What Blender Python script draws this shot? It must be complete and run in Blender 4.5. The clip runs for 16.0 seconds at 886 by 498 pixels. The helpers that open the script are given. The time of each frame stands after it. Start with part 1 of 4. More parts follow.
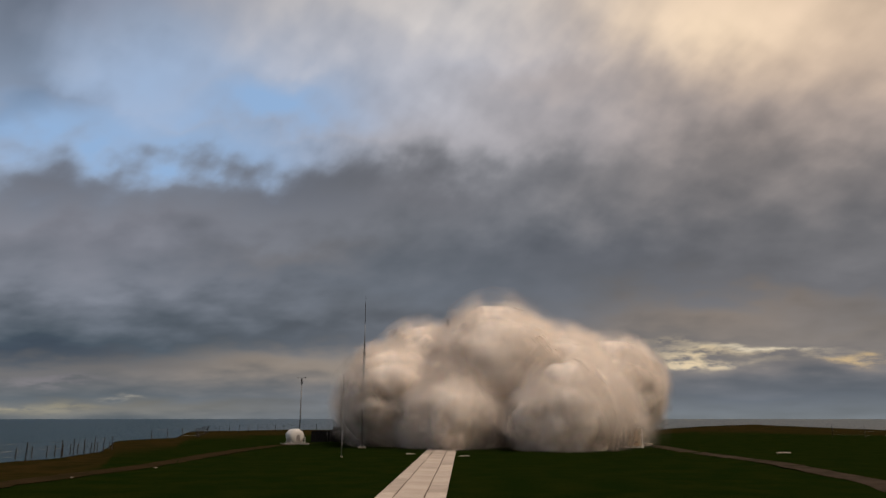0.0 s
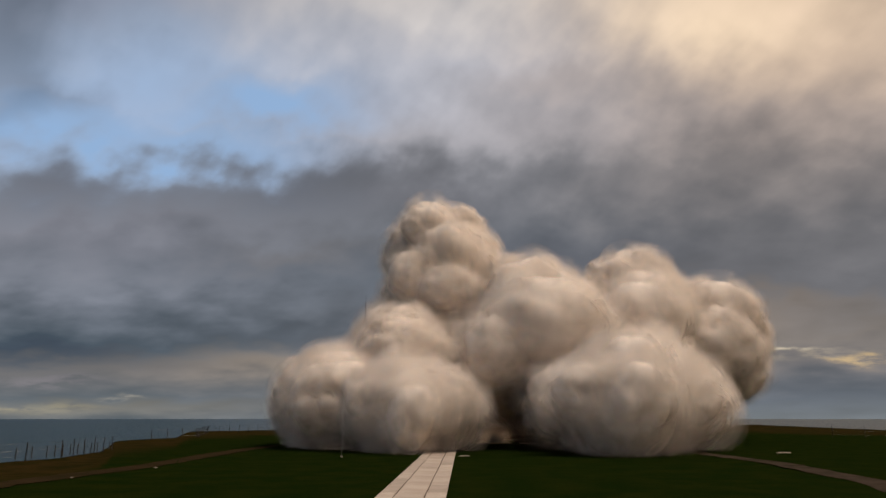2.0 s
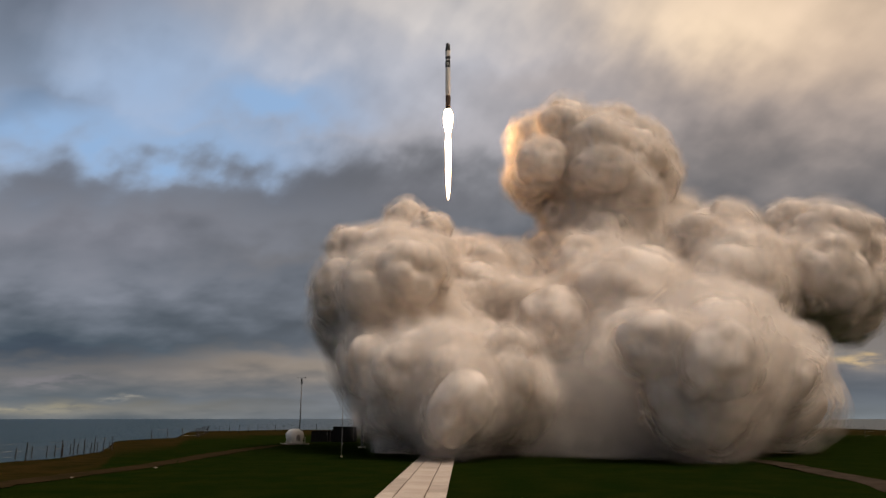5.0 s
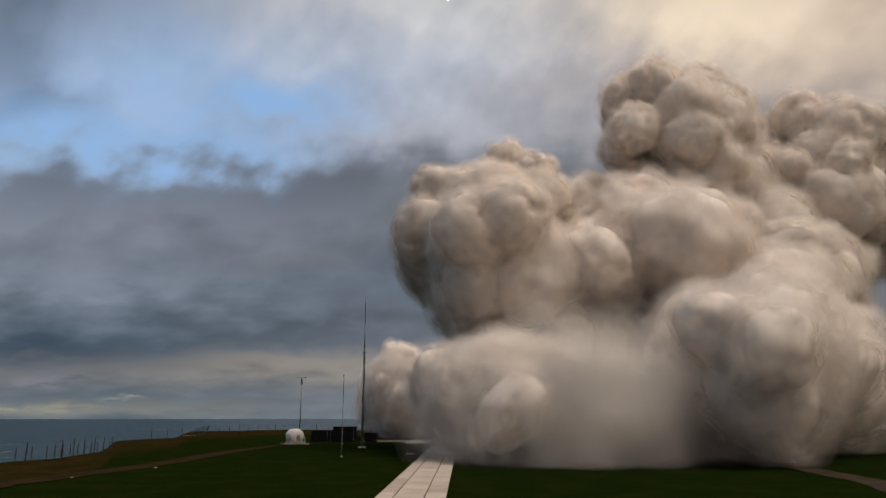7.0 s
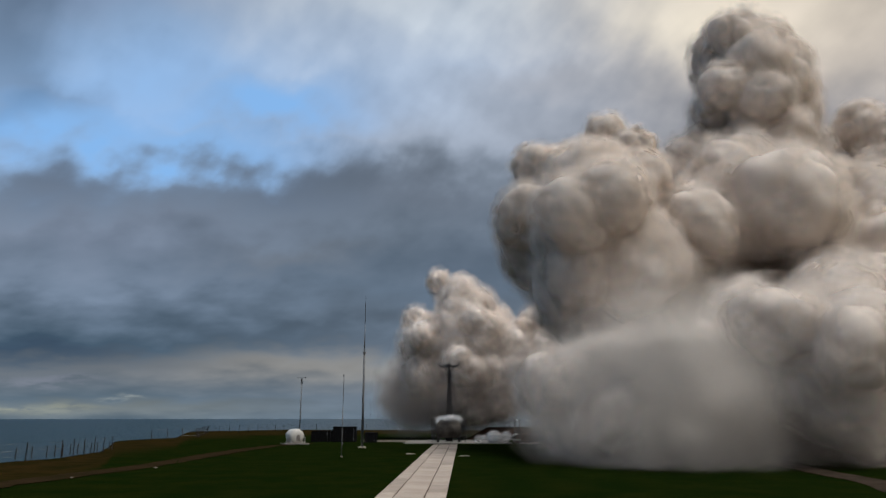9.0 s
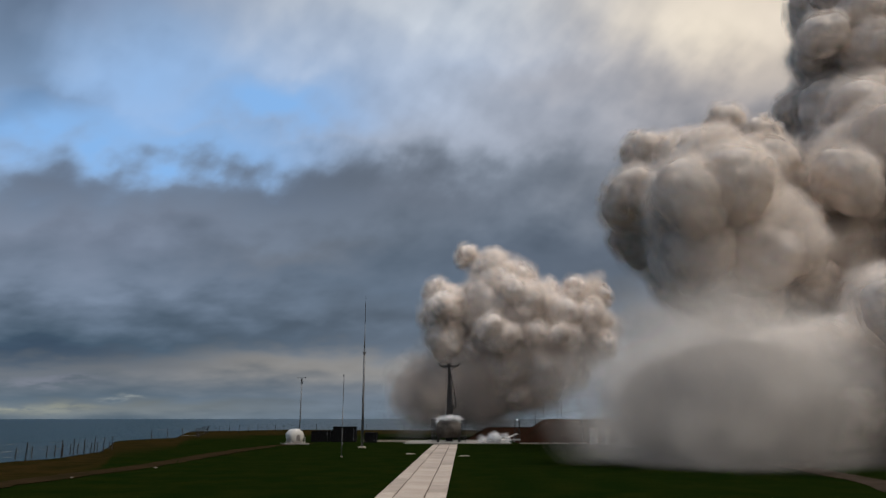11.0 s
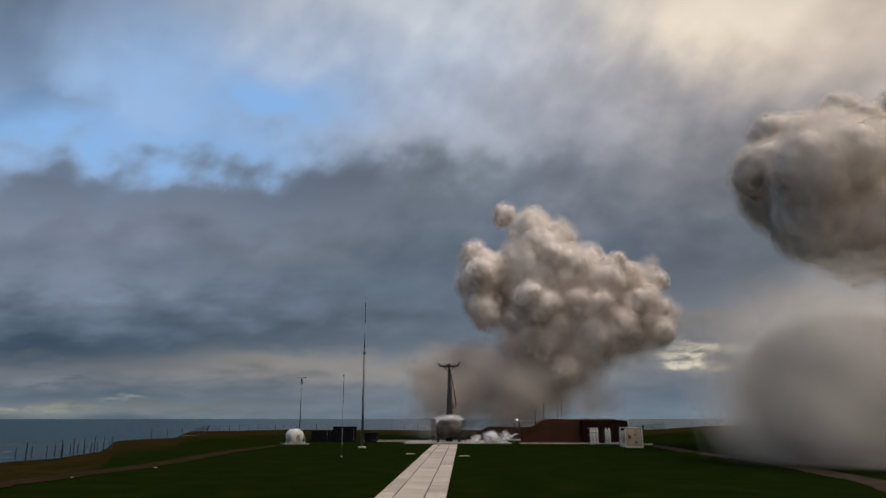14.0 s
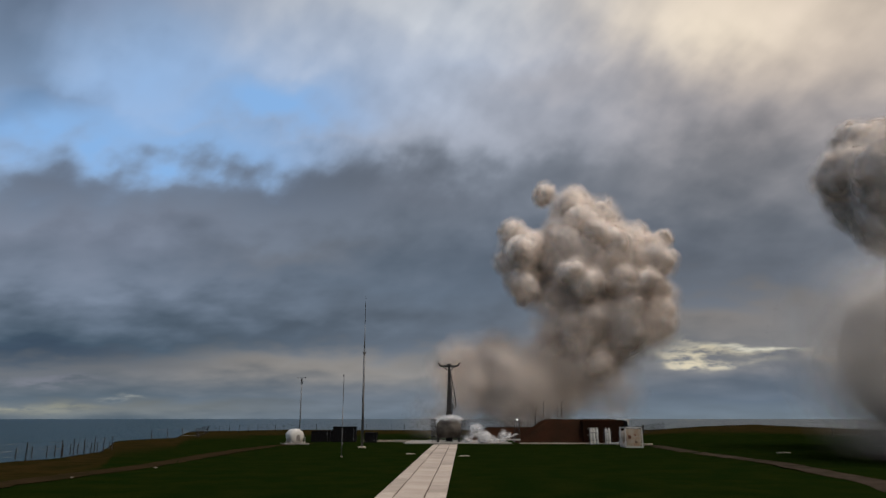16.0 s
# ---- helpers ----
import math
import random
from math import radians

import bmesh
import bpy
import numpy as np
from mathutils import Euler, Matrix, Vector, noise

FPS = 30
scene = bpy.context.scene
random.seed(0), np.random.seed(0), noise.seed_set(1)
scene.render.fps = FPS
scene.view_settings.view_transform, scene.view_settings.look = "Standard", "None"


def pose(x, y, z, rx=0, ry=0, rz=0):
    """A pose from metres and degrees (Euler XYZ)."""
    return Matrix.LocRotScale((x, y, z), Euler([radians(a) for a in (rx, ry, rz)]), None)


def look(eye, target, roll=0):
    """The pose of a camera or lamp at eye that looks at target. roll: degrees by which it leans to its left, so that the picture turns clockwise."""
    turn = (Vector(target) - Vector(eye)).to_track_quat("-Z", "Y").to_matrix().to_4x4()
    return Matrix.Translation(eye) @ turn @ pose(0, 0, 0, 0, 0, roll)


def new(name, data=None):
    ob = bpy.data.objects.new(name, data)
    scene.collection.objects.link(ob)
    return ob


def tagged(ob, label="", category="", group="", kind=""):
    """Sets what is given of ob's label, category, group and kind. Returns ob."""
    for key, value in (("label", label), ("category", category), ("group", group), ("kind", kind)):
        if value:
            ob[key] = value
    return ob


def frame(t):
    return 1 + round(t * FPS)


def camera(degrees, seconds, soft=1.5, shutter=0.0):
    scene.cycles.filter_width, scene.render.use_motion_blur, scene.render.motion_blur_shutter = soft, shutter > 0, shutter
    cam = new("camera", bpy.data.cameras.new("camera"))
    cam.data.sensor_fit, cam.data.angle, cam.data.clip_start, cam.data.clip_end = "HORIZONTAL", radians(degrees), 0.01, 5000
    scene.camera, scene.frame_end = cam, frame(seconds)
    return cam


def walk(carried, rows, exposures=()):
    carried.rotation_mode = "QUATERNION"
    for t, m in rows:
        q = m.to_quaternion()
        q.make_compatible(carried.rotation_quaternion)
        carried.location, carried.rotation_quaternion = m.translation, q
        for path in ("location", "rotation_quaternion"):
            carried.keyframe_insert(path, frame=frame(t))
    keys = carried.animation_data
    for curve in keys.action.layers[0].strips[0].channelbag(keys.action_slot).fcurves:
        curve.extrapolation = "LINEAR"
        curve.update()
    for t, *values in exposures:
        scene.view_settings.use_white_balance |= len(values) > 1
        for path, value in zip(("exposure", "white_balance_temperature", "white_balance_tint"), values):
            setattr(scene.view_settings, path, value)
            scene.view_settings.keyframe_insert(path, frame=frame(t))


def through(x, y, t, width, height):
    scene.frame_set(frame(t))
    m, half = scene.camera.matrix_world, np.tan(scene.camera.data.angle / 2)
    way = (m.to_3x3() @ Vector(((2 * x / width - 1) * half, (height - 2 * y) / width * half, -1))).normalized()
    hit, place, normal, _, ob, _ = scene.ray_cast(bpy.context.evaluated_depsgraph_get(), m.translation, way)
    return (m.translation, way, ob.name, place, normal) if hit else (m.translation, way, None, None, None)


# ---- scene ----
cam = camera(64, 16.0, soft=1.6)
EYE = Vector((0.0, 0.0, 5.3))
PAD = Vector((1.2, 157.0, 0.0))
walk(cam, [(0.0, pose(0, 0, 5.3, 103.32, 0, 0)), (16.0, pose(0, 0, 5.3, 103.32, 0, 0))],
     exposures=[(0.0, -0.06, 6600, 10), (4.2, -0.02, 6650, 10), (6.3, -0.02, 6400, 9), (7.5, 0.0, 5950, 5), (9.0, 0.03, 5500, 2), (11.3, 0.0, 5600, 4), (16.0, -0.04, 5750, 5)])
scene.cycles.transparent_max_bounces = 128


# ---- sky and sun ----
def srgb(r, g, b):
    return tuple(((c / 255 + 0.055) / 1.055) ** 2.4 if c > 10 else c / 255 / 12.92 for c in (r, g, b)) + (1.0,)


class Nodes:
    """Short ways to add and join nodes in one tree."""

    def __init__(self, tree):
        self.tree = tree
        tree.nodes.clear()

    def add(self, kind, **props):
        node = self.tree.nodes.new(kind)
        for key, value in props.items():
            setattr(node, key, value)
        return node

    def put(self, value, socket):
        if isinstance(value, bpy.types.NodeSocket):
            self.tree.links.new(value, socket)
        else:
            socket.default_value = value

    def math(self, op, a, b=0.0, c=0.0):
        node = self.add("ShaderNodeMath", operation=op)
        for value, socket in zip((a, b, c), node.inputs):
            self.put(value, socket)
        return node.outputs[0]

    def mix(self, fac, a, b, blend="MIX"):
        node = self.add("ShaderNodeMix", data_type="RGBA", blend_type=blend)
        self.put(fac, node.inputs[0])
        self.put(a, node.inputs[6])
        self.put(b, node.inputs[7])
        return node.outputs[2]

    def ramp(self, fac, stops, interp="EASE"):
        node = self.add("ShaderNodeValToRGB")
        node.color_ramp.interpolation = interp
        els = node.color_ramp.elements
        while len(els) < len(stops):
            els.new(0.5)
        for el, (at, col) in zip(els, stops):
            el.position, el.color = at, col
        self.put(fac, node.inputs[0])
        return node.outputs[0]

    def noise(self, vector, scale, detail=4.0, rough=0.5, warp=0.0):
        node = self.add("ShaderNodeTexNoise")
        self.put(vector, node.inputs["Vector"])
        node.inputs["Scale"].default_value, node.inputs["Detail"].default_value = scale, detail
        node.inputs["Roughness"].default_value, node.inputs["Distortion"].default_value = rough, warp
        return node.outputs["Fac"]

    def vec(self, x, y, z=0.0):
        node = self.add("ShaderNodeCombineXYZ")
        for value, socket in zip((x, y, z), node.inputs):
            self.put(value, socket)
        return node.outputs[0]


SUN_ELEVATION, SUN_TURN = 67, 116
world = bpy.data.worlds.new("sky")
scene.world = world
world.use_nodes = True


def build_sky():
    n = Nodes(world.node_tree)
    way = n.add("ShaderNodeTexCoord").outputs["Generated"]
    split = n.add("ShaderNodeSeparateXYZ")
    n.put(way, split.inputs[0])
    x, y, z = split.outputs
    flat = n.math("SQRT", n.math("ADD", n.math("MULTIPLY", y, y), n.math("MULTIPLY", z, z)))
    # degrees sideways of the pad and degrees up over the sea
    side0 = n.math("MULTIPLY", n.math("ARCTAN2", x, flat), 57.29578)
    up0 = n.math("MULTIPLY", n.math("ARCTAN2", z, y), 57.29578)
    # low clouds are drawn out flat near the horizon
    squash = n.math("ADD", n.math("MULTIPLY", n.math("MAXIMUM", up0, 0.0), 0.55), 3.0)
    tall = n.math("MULTIPLY", n.math("LOGARITHM", squash, 2.718), 4.2)
    base = n.vec(n.math("MULTIPLY", side0, 0.10), tall, 0.0)
    w1 = n.noise(base, 0.55, 3.0, 0.5)
    w2 = n.noise(n.vec(n.math("MULTIPLY", n.math("ADD", side0, n.math("MULTIPLY", up0, 0.5)), 0.12), n.math("ADD", tall, 7.0), 3.0), 1.0, 3.5, 0.48)
    w3 = n.noise(n.vec(n.math("MULTIPLY", n.math("ADD", side0, n.math("MULTIPLY", up0, -0.4)), 0.27), n.math("MULTIPLY", tall, 1.7), 9.0), 1.0, 4.0, 0.45)
    w4 = n.noise(n.vec(n.math("MULTIPLY", side0, 0.55), n.math("MULTIPLY", up0, 1.9), 4.0), 1.0, 6.0, 0.6)
    lift = n.math("MINIMUM", n.math("ADD", n.math("MULTIPLY", n.math("MAXIMUM", up0, 0.0), 0.12), 0.25), 1.6)
    up = n.math("ADD", up0, n.math("MULTIPLY", lift, n.math("ADD", n.math("MULTIPLY", n.math("SUBTRACT", w2, 0.5), 5.0),
                n.math("MULTIPLY", n.math("SUBTRACT", w3, 0.5), 3.4))))
    side = n.math("ADD", side0, n.math("ADD", n.math("MULTIPLY", n.math("SUBTRACT", w1, 0.5), 6.0),
                  n.math("MULTIPLY", n.math("SUBTRACT", w3, 0.5), 5.0)))

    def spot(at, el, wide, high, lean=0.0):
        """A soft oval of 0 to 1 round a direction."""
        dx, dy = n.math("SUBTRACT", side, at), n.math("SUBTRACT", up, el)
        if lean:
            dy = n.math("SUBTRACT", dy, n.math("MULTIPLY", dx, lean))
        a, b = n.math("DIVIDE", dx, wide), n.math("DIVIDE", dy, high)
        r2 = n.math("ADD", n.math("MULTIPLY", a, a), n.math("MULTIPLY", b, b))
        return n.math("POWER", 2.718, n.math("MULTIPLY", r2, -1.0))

    fac = n.math("DIVIDE", n.math("ADD", up, 2.0), 42.0)

    def column(*stops):
        return n.ramp(fac, [((el + 2.0) / 42.0, srgb(*col)) for el, *col in stops], "LINEAR")

    left = column((-0.5, 98, 108, 116), (0.6, 124, 124, 120), (1.6, 97, 105, 112), (3.8, 114, 113, 114), (6.0, 75, 87, 98), (10.6, 122, 128, 140),
                  (15.2, 129, 132, 143), (18.6, 126, 133, 146), (21.5, 164, 180, 205), (24.5, 161, 181, 211), (28.5, 166, 179, 201), (32.7, 140, 150, 170), (39, 126, 133, 146))
    mid = column((-0.5, 108, 116, 124), (1.6, 116, 120, 126), (3.6, 138, 131, 125), (6.1, 104, 109, 117), (10.6, 103, 110, 120),
                 (15.2, 113, 117, 125), (19.5, 131, 133, 140), (22.5, 167, 166, 173), (28.5, 180, 180, 188), (32.7, 197, 193, 193), (39, 197, 186, 180))
    right = column((-0.5, 122, 129, 134), (1.6, 104, 111, 120), (3.6, 122, 120, 122), (6.5, 130, 124, 120), (10.6, 110, 111, 116),
                   (15.2, 112, 112, 116), (20.0, 132, 127, 127), (24.2, 166, 154, 149), (28.5, 194, 175, 160), (32.7, 218, 194, 171), (39, 214, 190, 166))
    t1 = n.add("ShaderNodeMapRange", interpolation_type="SMOOTHSTEP")
    n.put(side, t1.inputs[0])
    t1.inputs[1].default_value, t1.inputs[2].default_value = -27.0, -2.0
    t2 = n.add("ShaderNodeMapRange", interpolation_type="SMOOTHSTEP")
    n.put(side, t2.inputs[0])
    t2.inputs[1].default_value, t2.inputs[2].default_value = 0.0, 24.0
    cloud = n.mix(t2.outputs[0], n.mix(t1.outputs[0], left, mid), right)
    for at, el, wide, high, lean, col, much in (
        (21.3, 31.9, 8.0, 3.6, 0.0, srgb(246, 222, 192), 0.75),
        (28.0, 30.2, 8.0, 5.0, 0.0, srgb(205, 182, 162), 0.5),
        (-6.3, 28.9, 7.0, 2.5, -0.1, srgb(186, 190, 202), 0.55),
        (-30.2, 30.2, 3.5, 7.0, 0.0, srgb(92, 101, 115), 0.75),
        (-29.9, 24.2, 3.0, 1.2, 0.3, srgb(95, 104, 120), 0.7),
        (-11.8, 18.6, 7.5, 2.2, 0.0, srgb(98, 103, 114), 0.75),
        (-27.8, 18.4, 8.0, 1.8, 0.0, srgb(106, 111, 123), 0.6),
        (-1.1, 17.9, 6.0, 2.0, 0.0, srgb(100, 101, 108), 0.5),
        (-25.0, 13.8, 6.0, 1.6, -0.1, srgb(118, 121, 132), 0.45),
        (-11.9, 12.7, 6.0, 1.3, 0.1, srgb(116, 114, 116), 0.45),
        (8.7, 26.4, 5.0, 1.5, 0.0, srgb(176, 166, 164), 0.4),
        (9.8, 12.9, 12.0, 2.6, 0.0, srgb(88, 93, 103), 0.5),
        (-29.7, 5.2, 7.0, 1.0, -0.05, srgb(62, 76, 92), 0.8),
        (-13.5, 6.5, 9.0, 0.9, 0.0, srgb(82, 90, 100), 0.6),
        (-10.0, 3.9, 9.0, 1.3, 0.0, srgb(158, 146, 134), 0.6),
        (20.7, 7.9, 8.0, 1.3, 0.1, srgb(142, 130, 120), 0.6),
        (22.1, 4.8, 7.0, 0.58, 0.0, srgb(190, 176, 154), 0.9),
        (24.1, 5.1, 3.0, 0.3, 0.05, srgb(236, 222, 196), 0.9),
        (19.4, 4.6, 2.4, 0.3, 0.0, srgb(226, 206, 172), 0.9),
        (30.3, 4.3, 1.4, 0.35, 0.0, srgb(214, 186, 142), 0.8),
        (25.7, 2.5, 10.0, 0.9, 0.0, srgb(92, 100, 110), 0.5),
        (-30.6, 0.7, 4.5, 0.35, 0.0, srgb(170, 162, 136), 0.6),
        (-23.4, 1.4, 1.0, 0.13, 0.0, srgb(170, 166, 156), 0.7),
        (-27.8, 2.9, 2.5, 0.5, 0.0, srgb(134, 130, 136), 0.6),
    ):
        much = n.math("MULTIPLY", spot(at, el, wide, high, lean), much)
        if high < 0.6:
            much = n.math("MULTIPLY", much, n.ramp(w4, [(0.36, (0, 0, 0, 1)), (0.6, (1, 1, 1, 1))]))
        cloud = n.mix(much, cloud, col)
    # folds and streaks in the cloud sheet
    fold = n.math("ADD", n.math("MULTIPLY", n.math("SUBTRACT", w2, 0.5), 0.6), n.math("MULTIPLY", n.math("SUBTRACT", w3, 0.5), 0.5))
    light = n.math("ADD", 1.0, fold)
    cloud = n.mix(1.0, cloud, n.vec(light, light, light), "MULTIPLY")
    # clear sky in the gaps
    sky = n.add("ShaderNodeTexSky", sky_type="NISHITA", sun_disc=False)
    sky.sun_elevation, sky.sun_rotation = radians(SUN_ELEVATION), radians(SUN_TURN)
    clear = n.mix(1.0, sky.outputs[0], (0.060, 0.082, 0.105, 1.0), "MULTIPLY")
    clear = n.mix(0.7, clear, srgb(165, 198, 236))
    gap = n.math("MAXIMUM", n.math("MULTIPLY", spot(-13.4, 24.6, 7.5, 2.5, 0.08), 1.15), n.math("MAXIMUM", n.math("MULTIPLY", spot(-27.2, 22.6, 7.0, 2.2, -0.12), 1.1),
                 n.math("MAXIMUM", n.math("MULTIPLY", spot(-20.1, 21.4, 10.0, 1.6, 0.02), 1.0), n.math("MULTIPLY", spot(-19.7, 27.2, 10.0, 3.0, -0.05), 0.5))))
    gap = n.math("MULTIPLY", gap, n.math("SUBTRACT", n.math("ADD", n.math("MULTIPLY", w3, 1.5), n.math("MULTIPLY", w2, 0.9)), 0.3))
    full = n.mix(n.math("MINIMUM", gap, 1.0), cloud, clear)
    back = n.add("ShaderNodeBackground")
    n.put(full, back.inputs[0])
    back.inputs[1].default_value = 1.0
    out = n.add("ShaderNodeOutputWorld")
    n.put(back.outputs[0], out.inputs[0])


build_sky()
sun = new("sun", bpy.data.lights.new("sun", "SUN"))
sun.data.energy, sun.data.angle, sun.data.color = 2.6, radians(25), (1.0, 0.86, 0.75)
sun.matrix_world = look((100 * math.sin(radians(SUN_TURN)), 100 * math.cos(radians(SUN_TURN)), 100 * math.tan(radians(SUN_ELEVATION))), (0, 0, 0))


# ---- materials ----
def stuff(name, color, rough=0.8, metal=0.0, vary=0.3, scale=1.0, bump=0.0, bump_scale=20.0, second=None, grain=0.25, where="Object", gloss=0.3, pieces=0.0):
    """A painted or natural surface: two scales of variation in colour, and fine relief."""
    mat = bpy.data.materials.new(name)
    mat.use_nodes = True
    n = Nodes(mat.node_tree)
    co = n.add("ShaderNodeTexCoord").outputs[where]
    big, small = n.noise(co, scale, 5.0, 0.6), n.noise(co, scale * 9.0, 4.0, 0.6)
    col = tuple(color) + (1.0,)
    other = tuple(second) + (1.0,) if second else tuple(c * 0.55 for c in color) + (1.0,)
    hue = n.mix(n.math("MULTIPLY", n.ramp(big, [(0.35, (0, 0, 0, 1)), (0.68, (1, 1, 1, 1))]), vary * 1.6), col, other)
    tone = n.math("ADD", 1.0 - grain * 0.5, n.math("MULTIPLY", small, grain))
    hue = n.mix(1.0, hue, n.vec(tone, tone, tone), "MULTIPLY")
    if pieces:
        own = n.math("ADD", 1.0 - pieces / 2, n.math("MULTIPLY", n.add("ShaderNodeObjectInfo").outputs["Random"], pieces))
        hue = n.mix(1.0, hue, n.vec(own, own, own), "MULTIPLY")
    shade = n.add("ShaderNodeBsdfPrincipled")
    n.put(hue, shade.inputs["Base Color"])
    n.put(n.math("ADD", rough - 0.1, n.math("MULTIPLY", small, 0.2)), shade.inputs["Roughness"])
    shade.inputs["Metallic"].default_value = metal
    shade.inputs["Specular IOR Level"].default_value = gloss
    if bump:
        b = n.add("ShaderNodeBump")
        b.inputs["Strength"].default_value, b.inputs["Distance"].default_value = bump, 0.05
        n.put(n.noise(co, bump_scale, 5.0, 0.6), b.inputs["Height"])
        n.put(b.outputs[0], shade.inputs["Normal"])
    out = n.add("ShaderNodeOutputMaterial")
    n.put(shade.outputs[0], out.inputs[0])
    return mat


def glow(name, color, strength):
    mat = bpy.data.materials.new(name)
    mat.use_nodes = True
    n = Nodes(mat.node_tree)
    e = n.add("ShaderNodeEmission")
    e.inputs[0].default_value, e.inputs[1].default_value = tuple(color) + (1.0,), strength
    out = n.add("ShaderNodeOutputMaterial")
    n.put(e.outputs[0], out.inputs[0])
    return mat


def vapour(name, color, second, alpha=1.0, through=0.3, core=0.8, rim=0.25):
    """Smoke: a matt, slightly translucent body, thinned out where alpha is below one."""
    mat = bpy.data.materials.new(name)
    mat.use_nodes = True
    n = Nodes(mat.node_tree)
    co = n.add("ShaderNodeTexCoord").outputs["Object"]
    big, small = n.noise(co, 1.3, 4.0, 0.55), n.noise(co, 5.0, 6.0, 0.6)
    hue = n.mix(n.ramp(big, [(0.35, (0, 0, 0, 1)), (0.7, (1, 1, 1, 1))]), tuple(color) + (1.0,), tuple(second) + (1.0,))
    body = n.add("ShaderNodeBsdfDiffuse")
    back = n.add("ShaderNodeBsdfTranslucent")
    n.put(hue, body.inputs[0])
    n.put(hue, back.inputs[0])
    b = n.add("ShaderNodeBump")
    b.inputs["Strength"].default_value, b.inputs["Distance"].default_value = 0.08, 0.6
    n.put(small, b.inputs["Height"])
    n.put(b.outputs[0], body.inputs["Normal"])
    m = n.add("ShaderNodeMixShader")
    m.inputs[0].default_value = through
    n.put(body.outputs[0], m.inputs[1])
    n.put(back.outputs[0], m.inputs[2])
    res = m.outputs[0]
    if alpha < 1.0:
        clear = n.add("ShaderNodeBsdfTransparent")
        k = n.add("ShaderNodeMixShader")
        away = n.add("ShaderNodeVectorMath", operation="LENGTH")
        n.put(co, away.inputs[0])
        thick = n.add("ShaderNodeMapRange", interpolation_type="LINEAR")
        n.put(away.outputs["Value"], thick.inputs[0])
        for i, value in enumerate((core, 1.15, 1.0, rim)):
            thick.inputs[i + 1].default_value = value
        soft = n.math("MULTIPLY", alpha * 2.0, n.ramp(n.noise(co, 1.5, 3.0, 0.5), [(0.30, (0, 0, 0, 1)), (0.75, (1, 1, 1, 1))]))
        soft = n.math("MULTIPLY", soft, thick.outputs[0])
        n.put(n.math("MINIMUM", soft, 0.95), k.inputs[0])
        n.put(clear.outputs[0], k.inputs[1])
        n.put(res, k.inputs[2])
        res = k.outputs[0]
    out = n.add("ShaderNodeOutputMaterial")
    n.put(res, out.inputs[0])
    return mat


DIRT = stuff("dirt", (0.026, 0.017, 0.009), 0.95, 0, 0.5, 0.3, 0.5, 8.0, (0.014, 0.012, 0.005), 0.5, gloss=0.0)
CLIFF = stuff("cliff", (0.10, 0.08, 0.05), 0.95, 0, 0.6, 0.08, 0.8, 1.0, (0.04, 0.035, 0.02), 0.5, gloss=0.0)
CONCRETE = stuff("concrete", (0.38, 0.325, 0.275), 0.85, 0, 0.45, 0.3, 0.25, 14.0, (0.28, 0.23, 0.19), 0.35, gloss=0.1, pieces=0.3)
GRAVEL = stuff("gravel", (0.045, 0.034, 0.026), 0.95, 0, 0.5, 0.3, 0.5, 8.0, (0.018, 0.015, 0.009), 0.5, gloss=0.0)
PAD_CONCRETE = stuff("pad_concrete", (0.24, 0.22, 0.20), 0.85, 0, 0.5, 0.2, 0.25, 14.0, (0.2, 0.18, 0.16), 0.3)
SLOT = stuff("slot_rubber", (0.05, 0.028, 0.018), 0.9, 0, 0.3, 0.5)
WHITE = stuff("white_paint", (0.60, 0.58, 0.54), 0.45, 0, 0.25, 0.7, 0.05, 20, (0.40, 0.37, 0.32), 0.2)
CREAM = stuff("stained_white_paint", (0.46, 0.40, 0.31), 0.55, 0, 0.5, 1.1, 0.05, 20, (0.36, 0.22, 0.12), 0.2)
STEEL = stuff("galvanised_steel", (0.16, 0.16, 0.16), 0.6, 0.3, 0.3, 1.0)
SCORCHED = stuff("scorched_steel", (0.10, 0.085, 0.07), 0.8, 0.0, 0.6, 0.5, 0.2, 8, (0.035, 0.03, 0.025), 0.4)
DARK_STEEL = stuff("dark_painted_steel", (0.022, 0.022, 0.024), 0.55, 0.1, 0.35, 0.8, 0.05, 20, (0.04, 0.035, 0.03), 0.3)
BLACK_BOX = stuff("black_container_paint", (0.007, 0.007, 0.008), 0.75, 0.0, 0.3, 0.6, 0.05, 20, (0.012, 0.011, 0.010), 0.3, gloss=0.06)
RUST = stuff("rust_brown_earth", (0.026, 0.012, 0.007), 0.9, 0.0, 0.5, 0.3, 0.5, 5, (0.016, 0.010, 0.006), 0.4, gloss=0.0)
WOOD = stuff("weathered_post_wood", (0.030, 0.026, 0.021), 0.9, 0, 0.4, 2.0)
CARBON = stuff("black_carbon_fibre", (0.012, 0.012, 0.013), 0.4, 0, 0.3, 0.8)
ROCKET_WHITE = stuff("frosted_white_tank", (0.62, 0.60, 0.57), 0.6, 0, 0.4, 0.8, 0.05, 20, (0.42, 0.40, 0.38), 0.2)
LOGO_GREY = stuff("light_marking", (0.55, 0.54, 0.52), 0.5)
LAMP = glow("lamp_glass", (1.0, 0.93, 0.8), 6.0)
FLAME_CORE = glow("flame_core", (1.0, 0.60, 0.30), 240.0)
FLAME_TAIL = glow("flame_tail", (1.0, 0.62, 0.32), 40.0)
SMOKE = vapour("dense_smoke", (0.80, 0.73, 0.66), (0.74, 0.67, 0.60), 1.0, through=0.2)
